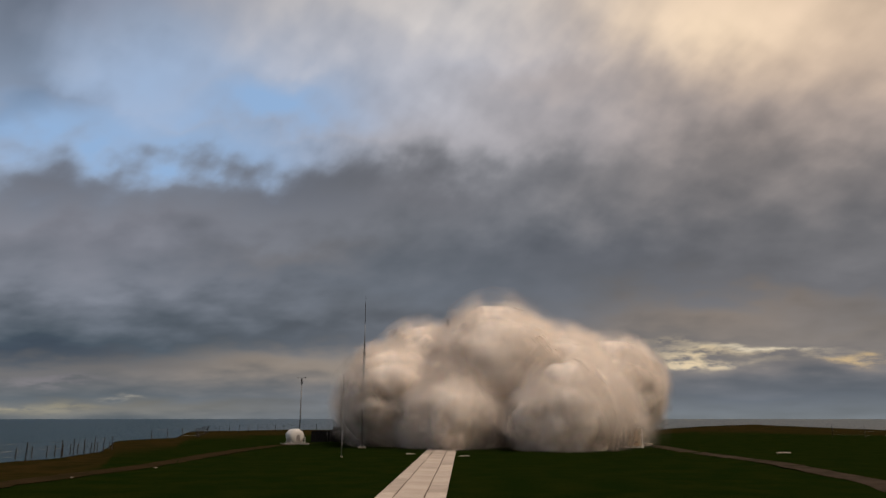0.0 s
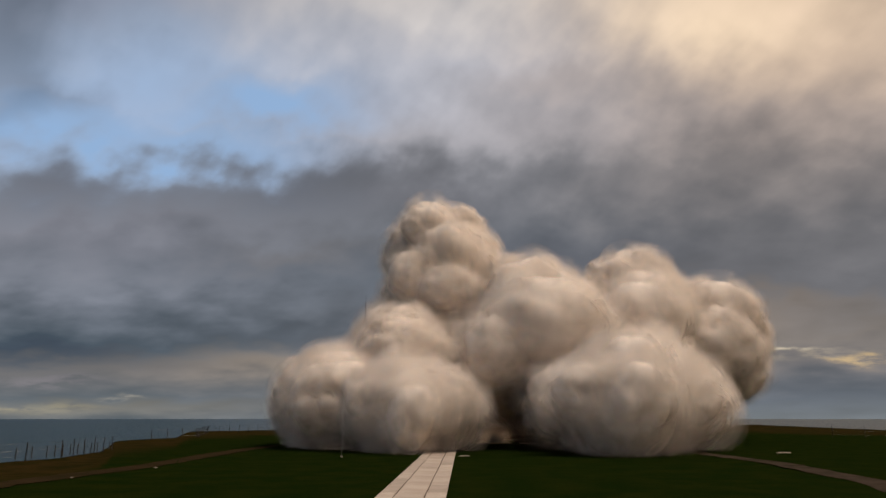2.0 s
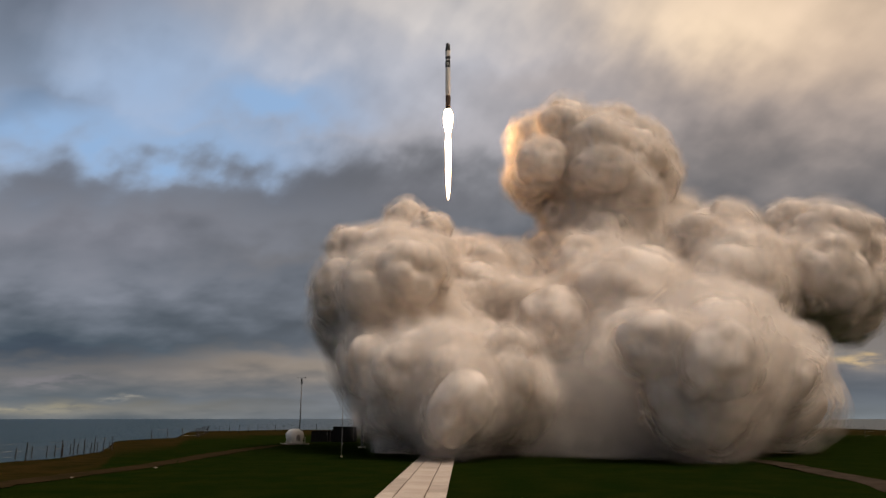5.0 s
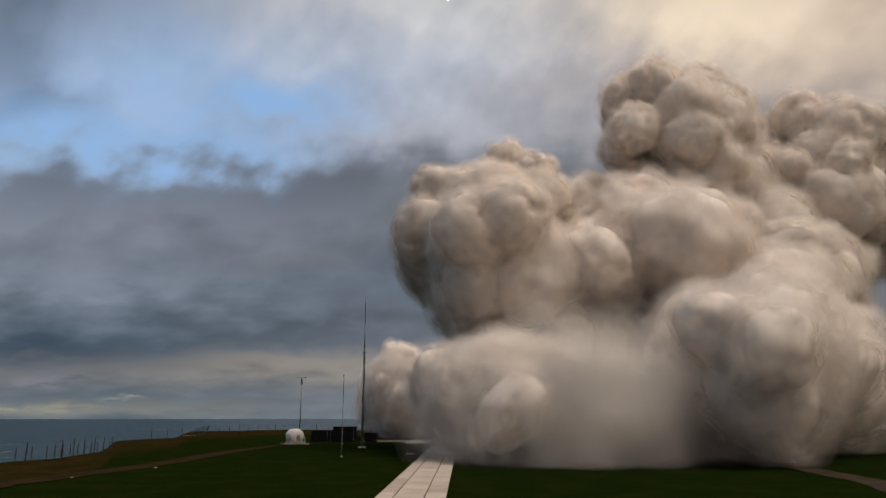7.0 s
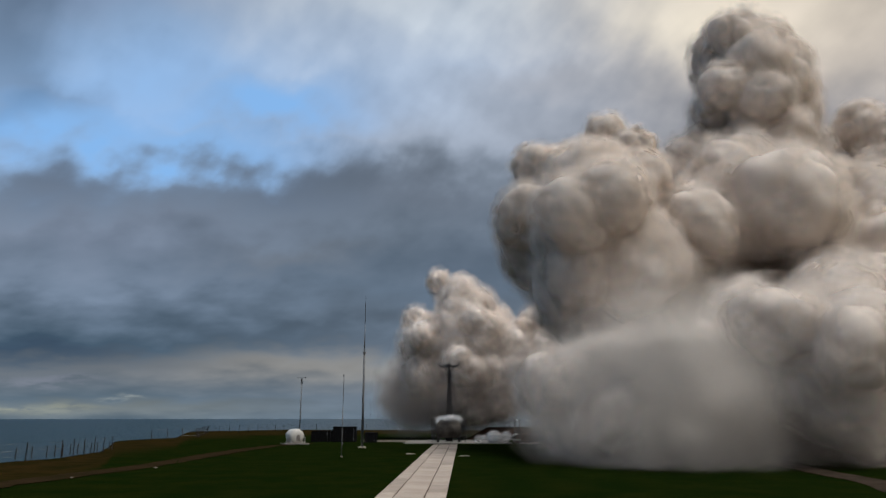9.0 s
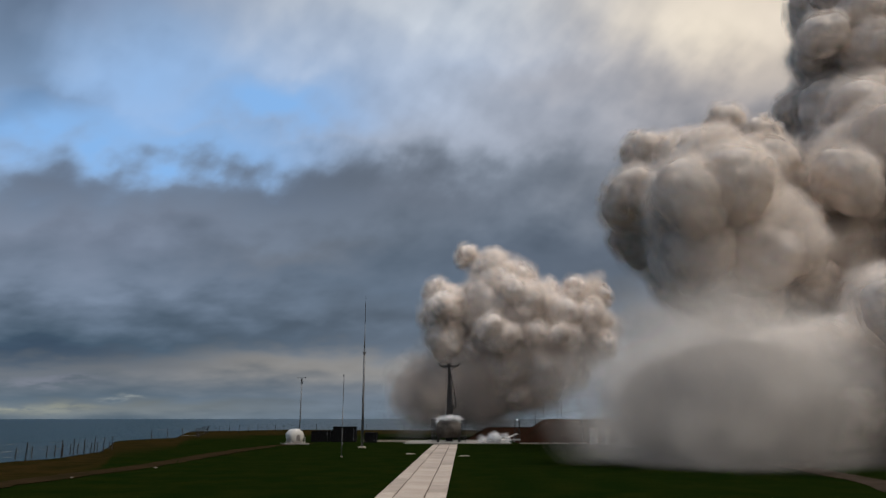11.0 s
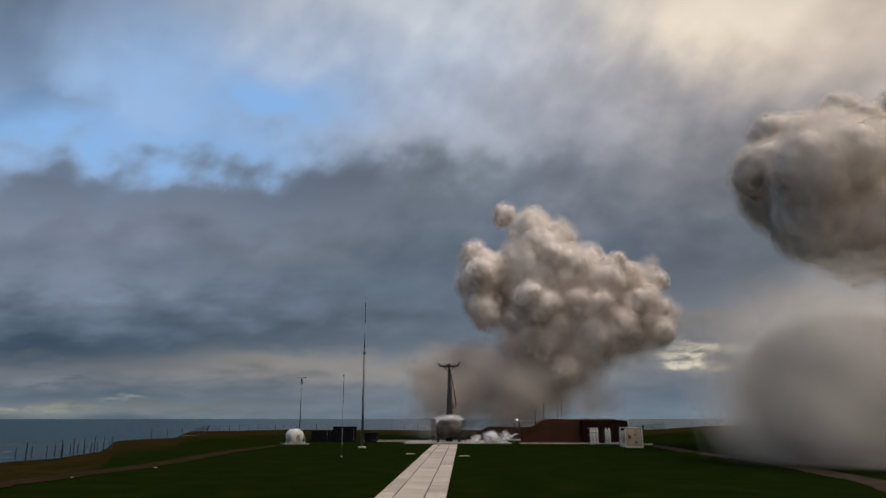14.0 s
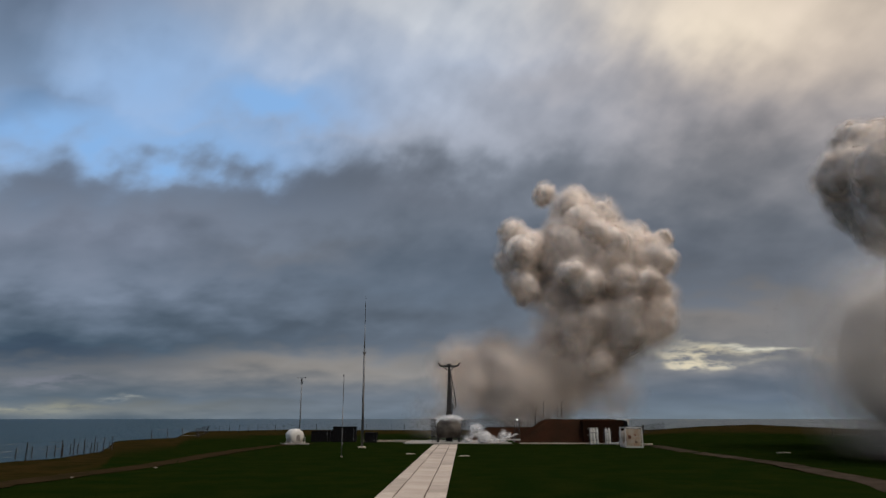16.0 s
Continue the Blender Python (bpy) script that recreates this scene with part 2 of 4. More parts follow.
SMOKE_EDGE = vapour("smoke_fringe", (0.82, 0.75, 0.68), (0.76, 0.69, 0.62), 0.34, through=0.3, core=0.85, rim=0.12)
SOFT_EDGE = vapour("loose_smoke", (0.82, 0.76, 0.70), (0.77, 0.71, 0.65), 0.30, through=0.4, core=0.75, rim=0.08)
TRAIL_SMOKE = vapour("brown_smoke", (0.90, 0.84, 0.785), (0.84, 0.77, 0.70), 1.0, through=0.2)
TRAIL_EDGE = vapour("brown_smoke_fringe", (0.89, 0.825, 0.765), (0.83, 0.755, 0.685), 0.30, through=0.35, core=0.8, rim=0.12)
HAZE = vapour("thin_smoke", (0.92, 0.87, 0.81), (0.88, 0.83, 0.77), 0.055, through=0.5, core=0.3, rim=0.15)
PAD_HAZE = vapour("beige_haze", (0.93, 0.86, 0.79), (0.90, 0.82, 0.74), 0.075, through=0.5, core=0.3, rim=0.15)
VEIL = vapour("brown_smoke_veil", (0.92, 0.85, 0.78), (0.88, 0.79, 0.70), 0.13, through=0.5, core=0.3, rim=0.15)
STEAM = vapour("white_steam", (0.90, 0.90, 0.90), (0.86, 0.86, 0.86), 0.20, through=0.5, core=0.5, rim=0.15)


def grass_material():
    """Short green turf that turns to dry brown growth where the mesh says so."""
    mat = bpy.data.materials.new("grass")
    mat.use_nodes = True
    n = Nodes(mat.node_tree)
    co = n.add("ShaderNodeTexCoord").outputs["Object"]
    dry = n.add("ShaderNodeAttribute", attribute_name="dryness").outputs["Fac"]
    wide, mid, fine = n.noise(co, 0.035, 4.0, 0.6), n.noise(co, 0.25, 5.0, 0.6), n.noise(co, 3.0, 5.0, 0.65)
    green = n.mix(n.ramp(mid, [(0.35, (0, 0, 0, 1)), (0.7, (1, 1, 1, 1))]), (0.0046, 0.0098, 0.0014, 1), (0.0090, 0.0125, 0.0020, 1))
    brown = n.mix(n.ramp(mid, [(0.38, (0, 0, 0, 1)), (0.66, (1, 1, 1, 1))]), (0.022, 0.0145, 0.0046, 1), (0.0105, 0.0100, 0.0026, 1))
    k = n.math("ADD", dry, n.math("ADD", n.math("MULTIPLY", n.math("SUBTRACT", wide, 0.5), 0.9), n.math("MULTIPLY", n.math("SUBTRACT", mid, 0.5), 0.7)))
    hue = n.mix(n.ramp(k, [(0.35, (0, 0, 0, 1)), (0.75, (1, 1, 1, 1))]), green, brown)
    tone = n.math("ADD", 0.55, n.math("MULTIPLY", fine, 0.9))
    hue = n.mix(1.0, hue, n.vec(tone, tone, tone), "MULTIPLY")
    shade = n.add("ShaderNodeBsdfDiffuse")
    n.put(hue, shade.inputs["Color"])
    b = n.add("ShaderNodeBump")
    b.inputs["Strength"].default_value, b.inputs["Distance"].default_value = 0.6, 0.12
    n.put(fine, b.inputs["Height"])
    n.put(b.outputs[0], shade.inputs["Normal"])
    out = n.add("ShaderNodeOutputMaterial")
    n.put(shade.outputs[0], out.inputs[0])
    return mat


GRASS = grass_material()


def sea_material():
    mat = bpy.data.materials.new("sea_water")
    mat.use_nodes = True
    n = Nodes(mat.node_tree)
    co = n.add("ShaderNodeTexCoord").outputs["Object"]
    shade = n.add("ShaderNodeBsdfPrincipled")
    hue = n.mix(n.noise(co, 0.006, 4.0, 0.6), (0.004, 0.017, 0.023, 1), (0.008, 0.024, 0.030, 1))
    n.put(hue, shade.inputs["Base Color"])
    shade.inputs["Roughness"].default_value = 0.35
    # gloss rises to the right: sky reflection stands in for haze over the horizon
    split = n.add("ShaderNodeSeparateXYZ")
    n.put(co, split.inputs[0])
    haze_gloss = n.add("ShaderNodeMapRange", interpolation_type="SMOOTHSTEP")
    n.put(n.math("DIVIDE", split.outputs[0], n.math("MAXIMUM", split.outputs[1], 1.0)), haze_gloss.inputs[0])
    for i, value in enumerate((-0.40, -0.05, 0.05, 0.60)):
        haze_gloss.inputs[i + 1].default_value = value
    n.put(haze_gloss.outputs[0], shade.inputs["Specular IOR Level"])
    b = n.add("ShaderNodeBump")
    b.inputs["Strength"].default_value, b.inputs["Distance"].default_value = 1.0, 1.5
    n.put(n.noise(co, 0.12, 6.0, 0.6), b.inputs["Height"])
    n.put(b.outputs[0], shade.inputs["Normal"])
    out = n.add("ShaderNodeOutputMaterial")
    n.put(shade.outputs[0], out.inputs[0])
    return mat


SEA = sea_material()


# ---- builders ----
def part(name, bm, material, parent=None, label="", smooth=False):
    """Links a bmesh as one mesh object, under parent where there is one."""
    me = bpy.data.meshes.new(name)
    bm.normal_update()
    bm.to_mesh(me)
    bm.free()
    for m in (material if isinstance(material, (list, tuple)) else [material]):
        me.materials.append(m)
    if smooth:
        me.polygons.foreach_set("use_smooth", [True] * len(me.polygons))
    ob = new(name, me)
    ob.parent = parent
    if label:
        tagged(ob, label)
    return ob


def empty(name, m, label, category, group="", kind=""):
    ob = new(name)
    ob.empty_display_size = 0.5
    ob.matrix_basis = m
    return tagged(ob, label, category, group, kind)


def box(sx, sy, sz, x=0.0, y=0.0, z=0.0, bevel=0.0, bm=None, turn=0.0):
    """A box whose base's centre is at x, y, z."""
    bm = bm or bmesh.new()
    made = bmesh.ops.create_cube(bm, size=1.0, matrix=pose(x, y, z + sz / 2, 0, 0, turn) @ Matrix.Diagonal((sx, sy, sz, 1)))
    if bevel:
        edges = list({e for v in made["verts"] for e in v.link_edges})
        bmesh.ops.bevel(bm, geom=edges, offset=bevel, segments=2, affect="EDGES", profile=0.6)
    return bm


def rod(a, b, r1, r2=None, sides=10, bm=None):
    """A round bar from a to b."""
    bm = bm or bmesh.new()
    a, b = Vector(a), Vector(b)
    turn = (b - a).to_track_quat("Z", "Y").to_matrix().to_4x4()
    bmesh.ops.create_cone(bm, cap_ends=True, segments=sides, radius1=r1, radius2=r1 if r2 is None else r2, depth=(b - a).length,
                          matrix=Matrix.Translation((a + b) / 2) @ turn)
    return bm


def lathe(profile, sides=28, bm=None, m=None):
    """A turned body from (radius, height) pairs, lowest first."""
    bm = bm or bmesh.new()
    m = m or Matrix()
    rings = []
    for r, z in profile:
        rings.append([bm.verts.new(m @ Vector((max(r, 0.001) * math.cos(a), max(r, 0.001) * math.sin(a), z)))
                      for a in (2 * math.pi * i / sides for i in range(sides))])
    for lo, hi in zip(rings, rings[1:]):
        for i in range(sides):
            bm.faces.new((lo[i], lo[(i + 1) % sides], hi[(i + 1) % sides], hi[i]))
    bm.faces.new(rings[0][::-1])
    bm.faces.new(rings[-1])
    return bm


def tube(points, r, sides=6, bm=None):
    """A bent cable through points."""
    bm = bm or bmesh.new()
    for a, b in zip(points, points[1:]):
        rod(a, b, r, r, sides, bm)
    return bm


# ---- land and sea ----
COAST = ((-180, 300, 0), (-110, 130, -1), (-70, 95, -1.5), (-45, 98, -0.6), (-31, 103, 0), (-27.6, 111, 0), (-24.7, 131, 0), (-24.0, 178, 0), (-19.9, 200, 0.2),
         (-19.0, 285, 0.1), (-12.4, 312, 0.1), (-1.5, 300, 0), (9.5, 300, 0), (15.4, 296, 0.1), (19, 310, 1.4), (22.9, 322, 2.25), (27, 326, 1.3),
         (31.2, 332, 0.2), (45, 350, 0), (90, 400, 0), (180, 300, 0))


def coast(turn):
    """How far the cliff's edge lies, and its height, in a direction given in degrees."""
    for (a, ra, za), (b, rb, zb) in zip(COAST, COAST[1:]):
        if a <= turn <= b:
            k = (turn - a) / (b - a)
            return ra + (rb - ra) * k, za + (zb - za) * k
    return 300, 0


def height(x, y):
    far = math.hypot(x, y)
    edge, top = coast(math.degrees(math.atan2(x, y)))
    k = min(max((far / edge - 0.55) / 0.45, 0.0), 1.0)
    swell = noise.noise((x * 0.03, y * 0.03, 2.0)) * 0.22 * min(max((abs(x) - 18) / 15, 0.0), 1.0)
    return top * k * k * (3 - 2 * k) + swell


def build_land():
    bm = bmesh.new()
    turns = [-180 + 4 * i for i in range(35)] + [-40 + 0.5 * i for i in range(160)] + [40 + 4 * i for i in range(35)]
    steps = [0.0001, 0.06, 0.12, 0.18, 0.24, 0.3, 0.36, 0.42, 0.48, 0.54, 0.6, 0.66, 0.72, 0.78, 0.83, 0.88, 0.92, 0.95, 0.975, 0.99, 1.0]
    rows = []
    for t in turns:
        edge, top = coast(t)
        s, c = math.sin(radians(t)), math.cos(radians(t))
        edge += noise.noise((s * edge * 0.09, c * edge * 0.09, 5)) * 3.0
        row = [bm.verts.new((s * edge * k, c * edge * k, height(s * edge * k, c * edge * k))) for k in steps]
        for out, drop in ((1.2, 1.4), (2.2, 3.5), (4.0, 6.5), (7.0, 10.5)):
            r = edge + out + noise.noise((s * 40, c * 40, drop)) * 1.5
            row.append(bm.verts.new((s * r, c * r, top - drop)))
        rows.append(row)
    for a, b in zip(rows, rows[1:] + rows[:1]):
        for i in range(len(a) - 1):
            f = bm.faces.new((a[i], a[i + 1], b[i + 1], b[i]))
            f.material_index = 2 if i >= len(steps) - 1 else 0
            f.smooth = True
    bmesh.ops.remove_doubles(bm, verts=[r[0] for r in rows], dist=0.1)
    bmesh.ops.recalc_face_normals(bm, faces=bm.faces)
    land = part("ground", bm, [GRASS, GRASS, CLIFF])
    dryness = land.data.attributes.new("dryness", "FLOAT", "POINT")
    for v, d in zip(land.data.vertices, dryness.data):
        far, (edge, _) = math.hypot(v.co.x, v.co.y), coast(math.degrees(math.atan2(v.co.x, v.co.y)))
        d.value = min(max((far / edge - 0.55) / 0.35, 0.0), 1.0) * (1.0 if v.co.x < -24 or far > 225 else 0.25) + 0.12 * (v.co.x < -18)
    tagged(land, "dark green clifftop grass, dry and brown towards the edge", "ground", kind="structure")
    bm = bmesh.new()
    ring = [bm.verts.new((4950 * math.sin(2 * math.pi * i / 96), 4950 * math.cos(2 * math.pi * i / 96), -8)) for i in range(96)]
    bm.faces.new(ring[::-1])
    bmesh.ops.recalc_face_normals(bm, faces=bm.faces)
    tagged(part("sea", bm, SEA), "dull blue-green sea under the overcast sky", "sea", kind="structure")


def build_track(points, wide, mat, label):
    """A worn vehicle track draped over the grass."""
    bm = bmesh.new()
    left = right = None
    n = 60
    for i in range(n + 1):
        k = i / n * (len(points) - 1)
        j = min(int(k), len(points) - 2)
        a, b = Vector(points[j]), Vector(points[j + 1])
        p, d = a.lerp(b, k - j), (b - a).normalized()
        out = Vector((-d.y, d.x))
        w1, w2 = (wide / 2 * (1 + 0.35 * noise.noise((p.x * 0.3, p.y * 0.3, s))) for s in (1, 7))
        ends = []
        for q in (p + out * w1, p + out * w1 * 0.3, p - out * w2 * 0.3, p - out * w2):
            ends.append(bm.verts.new((q.x, q.y, height(q.x, q.y) + 0.05)))
        if left:
            for u, v in zip(range(3), range(1, 4)):
                bm.faces.new((left[u], left[v], ends[v], ends[u]))
        left = ends
    bmesh.ops.recalc_face_normals(bm, faces=bm.faces)
    tagged(part("track", bm, mat, smooth=True), label, "dirt track", kind="structure")


build_land()
build_track([(-30.0, 30), (-35.0, 58.8), (-33.5, 82), (-31.9, 136.4), (-27, 150)], 3.4, DIRT, "worn brown earth vehicle track through the grass")
build_track([(30, 40), (35.6, 59.8), (38.6, 89.1), (39.4, 136.4), (33, 146)], 3.0, GRAVEL, "worn pale gravel vehicle track through the grass")


# ---- the launch pad ----
def build_strip():
    """The concrete runway between hangar and pad: three lanes of slabs with two dark slots."""
    strip = empty("runway_strip", pose(-2.3, 50, 0, 0, 0, -1.61), "pale concrete slab strip with two dark rail slots", "concrete strip", kind="structure")
    part("slot_bed", box(4.72, 146, 0.03, 0.15, 22, 0.0), SLOT, strip)
    lanes = ((-2.35, -1.22), (-1.12, 0.88), (0.98, 2.40))
    meshes = {}
    for k, (a, b) in enumerate(lanes):
        slab = part("slab", box(b - a, 5.985, 0.07, (a + b) / 2 + 0.1, 0, 0.0, 0.012), CONCRETE, strip)
        meshes[k] = slab.data
        slab.location = (0, -48, 0)
        for i in range(1, 24):
            other = new("slab", meshes[k])
            other.parent = strip
            other.location = (random.uniform(-0.015, 0.015), -48 + 6 * i, random.uniform(-0.004, 0.004))
    return strip


def build_apron():
    pad = empty("pad_apron", pose(3, 158, 0), "grey scorched concrete launch apron", "concrete pad", kind="structure")
    part("apron", box(22, 20, 0.12, 0, 0, 0.0, 0.03), PAD_CONCRETE, pad)
    part("kerb", box(11, 0.5, 0.35, -15.5, 2.5, 0.0, 0.04), CONCRETE, pad, "pale concrete kerb")
    part("kerb", box(20, 0.6, 0.22, 22.5, -9.6, 0.0, 0.03), CONCRETE, pad, "pale concrete kerb")
    part("kerb", box(7, 0.5, 0.3, 34, -16, 0.0, 0.03), CONCRETE, pad, "pale concrete kerb")


def build_mount():
    mount = empty("launch_mount", pose(1.2, 157, 0.12), "scorched grey steel launch mount with side railings", "launch mount")
    bm = bmesh.new()
    lo = [(-2.5, -2.4), (2.5, -2.4), (2.5, 2.4), (-2.5, 2.4)]
    rings = []
    for k, z in ((1.0, 0.9), (1.06, 2.6), (1.02, 3.6), (0.86, 4.3), (0.55, 4.7)):
        rings.append([bm.verts.new((x * k, y * k, z)) for x, y in lo])
    for a, b in zip(rings, rings[1:]):
        for i in range(4):
            bm.faces.new((a[i], a[(i + 1) % 4], b[(i + 1) % 4], b[i]))
    bm.faces.new(rings[0][::-1])
    bm.faces.new(rings[-1])
    bmesh.ops.bevel(bm, geom=list(bm.edges), offset=0.25, segments=3, affect="EDGES")
    part("deck_housing", bm, SCORCHED, mount, smooth=True)
    for x in (-2.2, 2.2):
        for y in (-2.0, 2.0):
            part("leg", box(0.5, 0.5, 1.1, x, y, 0, 0.04), DARK_STEEL, mount)
    part("flame_ring", lathe([(0.9, 4.6), (1.15, 4.62), (1.15, 5.0), (0.9, 5.0)], 24), DARK_STEEL, mount)
    for sx in (-1, 1):
        for i in range(5):
            part("rail_post", rod((sx * (2.75 + 0.22 * i), -2.2, 1.0), (sx * (2.75 + 0.22 * i), -2.2, 4.75 - 0.2 * (sx > 0)), 0.045), DARK_STEEL, mount)
        for z in (1.2, 3.2, 4.6 - 0.2 * (sx > 0)):
            part("rail", rod((sx * 2.65, -2.2, z), (sx * 3.75, -2.2, z), 0.05), DARK_STEEL, mount)
        part("stair_side", box(1.2, 2.4, 0.25, sx * 3.2, -1.0, 1.0, 0.03), DARK_STEEL, mount)
        part("brace", rod((sx * 2.5, -2.3, 0.1), (sx * 3.6, -2.3, 1.1), 0.09), DARK_STEEL, mount)
        part("brace", rod((sx * 3.5, -2.2, 0.0), (sx * 3.5, -2.2, 1.1), 0.08), DARK_STEEL, mount)


def build_tower():
    """The strongback that held the rocket: a tapered mast with a yoke at its head."""
    tower = empty("strongback_tower", pose(1.35, 160.2, 0.12), "black steel strongback mast with yoke head and hanging hose", "launch tower")
    bm = bmesh.new()
    for z0, z1, a, b in ((0.0, 6.2, 1.5, 1.4), (6.2, 10.8, 1.15, 0.85), (10.8, 16.2, 0.68, 0.42)):
        rings = [[bm.verts.new((x * w / 2, y * w / 2, z)) for x, y in ((-1, -1), (1, -1), (1, 1), (-1, 1))] for w, z in ((a, z0), (b, z1))]
        for i in range(4):
            bm.faces.new((rings[0][i], rings[0][(i + 1) % 4], rings[1][(i + 1) % 4], rings[1][i]))
        bm.faces.new(rings[0][::-1])
        bm.faces.new(rings[1])
    part("mast", bm, DARK_STEEL, tower)
    for i in range(7):
        part("collar", box(1.28 - 0.12 * i, 1.28 - 0.12 * i, 0.14, 0, 0, 5.6 + 1.5 * i, 0.02), DARK_STEEL, tower)
    yoke = part("yoke", box(2.6, 0.55, 0.42, 0, 0, 15.95, 0.06), DARK_STEEL, tower)
    for sx in (-1, 1):
        part("arm", rod((sx * 1.1, 0, 16.1), (sx * 2.05, 0, 16.35), 0.26, 0.2), DARK_STEEL, yoke)
        part("claw", rod((sx * 1.95, 0, 16.25), (sx * 2.3, 0, 16.95), 0.24, 0.17), DARK_STEEL, yoke)
        part("cylinder", rod((sx * 0.5, -0.3, 15.3), (sx * 1.2, -0.3, 16.0), 0.1), DARK_STEEL, yoke)
    part("head_block", box(1.0, 0.8, 0.5, 0, 0, 16.25, 0.06), DARK_STEEL, yoke)
    pts = [(0.35 + 1.15 * math.sin(k * 1.35) ** 1.2 * 1.05, -0.4, 14.8 - 7.2 * k) for k in (i / 12 for i in range(13))]
    part("hose", tube(pts + [(1.35, -0.4, 7.0), (1.0, -0.4, 7.15), (0.75, -0.4, 8.0)], 0.10), DARK_STEEL, tower, "slack black umbilical hose")
    part("hose", tube([(0.3, -0.5, 15.5), (0.45, -0.5, 12), (0.62, -0.5, 9.0), (0.8, -0.5, 6.2)], 0.08), DARK_STEEL, tower, "black umbilical hose")


def build_rocket():
    rocket = empty("rocket", pose(1.2, 157, 9.0), "slim rocket with black nose, white tank and black engine skirt", "rocket")
    r = 0.6
    part("engine_skirt", lathe([(r - 0.02, 0.0), (r, 0.1), (r, 2.9), (r - 0.02, 3.0)]), stuff("scorched_skirt", (0.06, 0.035, 0.022), 0.6), rocket, "brown-black engine skirt")
    part("first_stage", lathe([(r - 0.02, 2.99), (r, 3.1), (r, 10.2), (r - 0.02, 10.3)]), ROCKET_WHITE, rocket, "frosted white tank section")
    part("interstage", lathe([(r - 0.02, 10.29), (r, 10.4), (r, 12.1), (r - 0.02, 12.2)]), CARBON, rocket, "black interstage")
    part("band", lathe([(r + 0.004, 12.19), (r + 0.004, 12.45)]), LOGO_GREY, rocket, "narrow pale band")
    part("second_stage", lathe([(r, 12.44), (r, 13.2)]), CARBON, rocket, "black second-stage band")
    part("upper_tank", lathe([(r, 13.19), (r, 14.7)]), ROCKET_WHITE, rocket, "white upper tank")
    nose = [(r, 14.69), (r, 15.0)] + [(r * math.cos(k * math.pi / 2) ** 0.75, 15.0 + 2.0 * math.sin(k * math.pi / 2) ** 1.1) for k in (0.15, 0.3, 0.45, 0.6, 0.72, 0.83, 0.92, 0.985)]
    part("nose_fairing", lathe(nose), CARBON, rocket, "black pointed nose fairing", True)
    for i in range(5):
        part("logo_mark", box(0.13, 0.02, 0.2, -0.36 + 0.18 * i, -0.6, 14.72 + 0.02 * (i % 2)), CARBON, rocket)
    for z in (10.75, 11.1, 11.4):
        part("logo_mark", box(0.5 - 0.1 * (z > 11.3), 0.02, 0.16, 0, -0.605, z), LOGO_GREY, rocket)
    part("flight_mark", box(0.18, 0.02, 0.5, 0.05, -0.605, 3.4), CARBON, rocket)
    for i in range(9):
        a = 2 * math.pi * i / 8
        k = 0.4 if i < 8 else 0.0
        part("engine_nozzle", lathe([(0.16, -0.55), (0.14, -0.3), (0.07, 0.02)], 14, None, pose(k * math.cos(a), k * math.sin(a), 0)), DARK_STEEL, rocket)
    core = [(0.05, -7.6), (0.45, -6.8), (0.8, -5.6), (1.05, -4.2), (1.1, -2.8), (0.95, -1.5), (0.68, -0.7), (0.45, -0.5)]
    part("flame_core", lathe(core, 24), FLAME_CORE, rocket, "blazing white engine flame", True)
    tail = [(0.10, -23.0), (0.34, -21.0), (0.52, -19.0), (0.62, -14.0), (0.7, -9.0), (0.6, -7.0), (0.1, -6.0)]
    part("flame_tail", lathe(tail, 24), FLAME_TAIL, rocket, "long yellow-white exhaust flame", True)
    return rocket


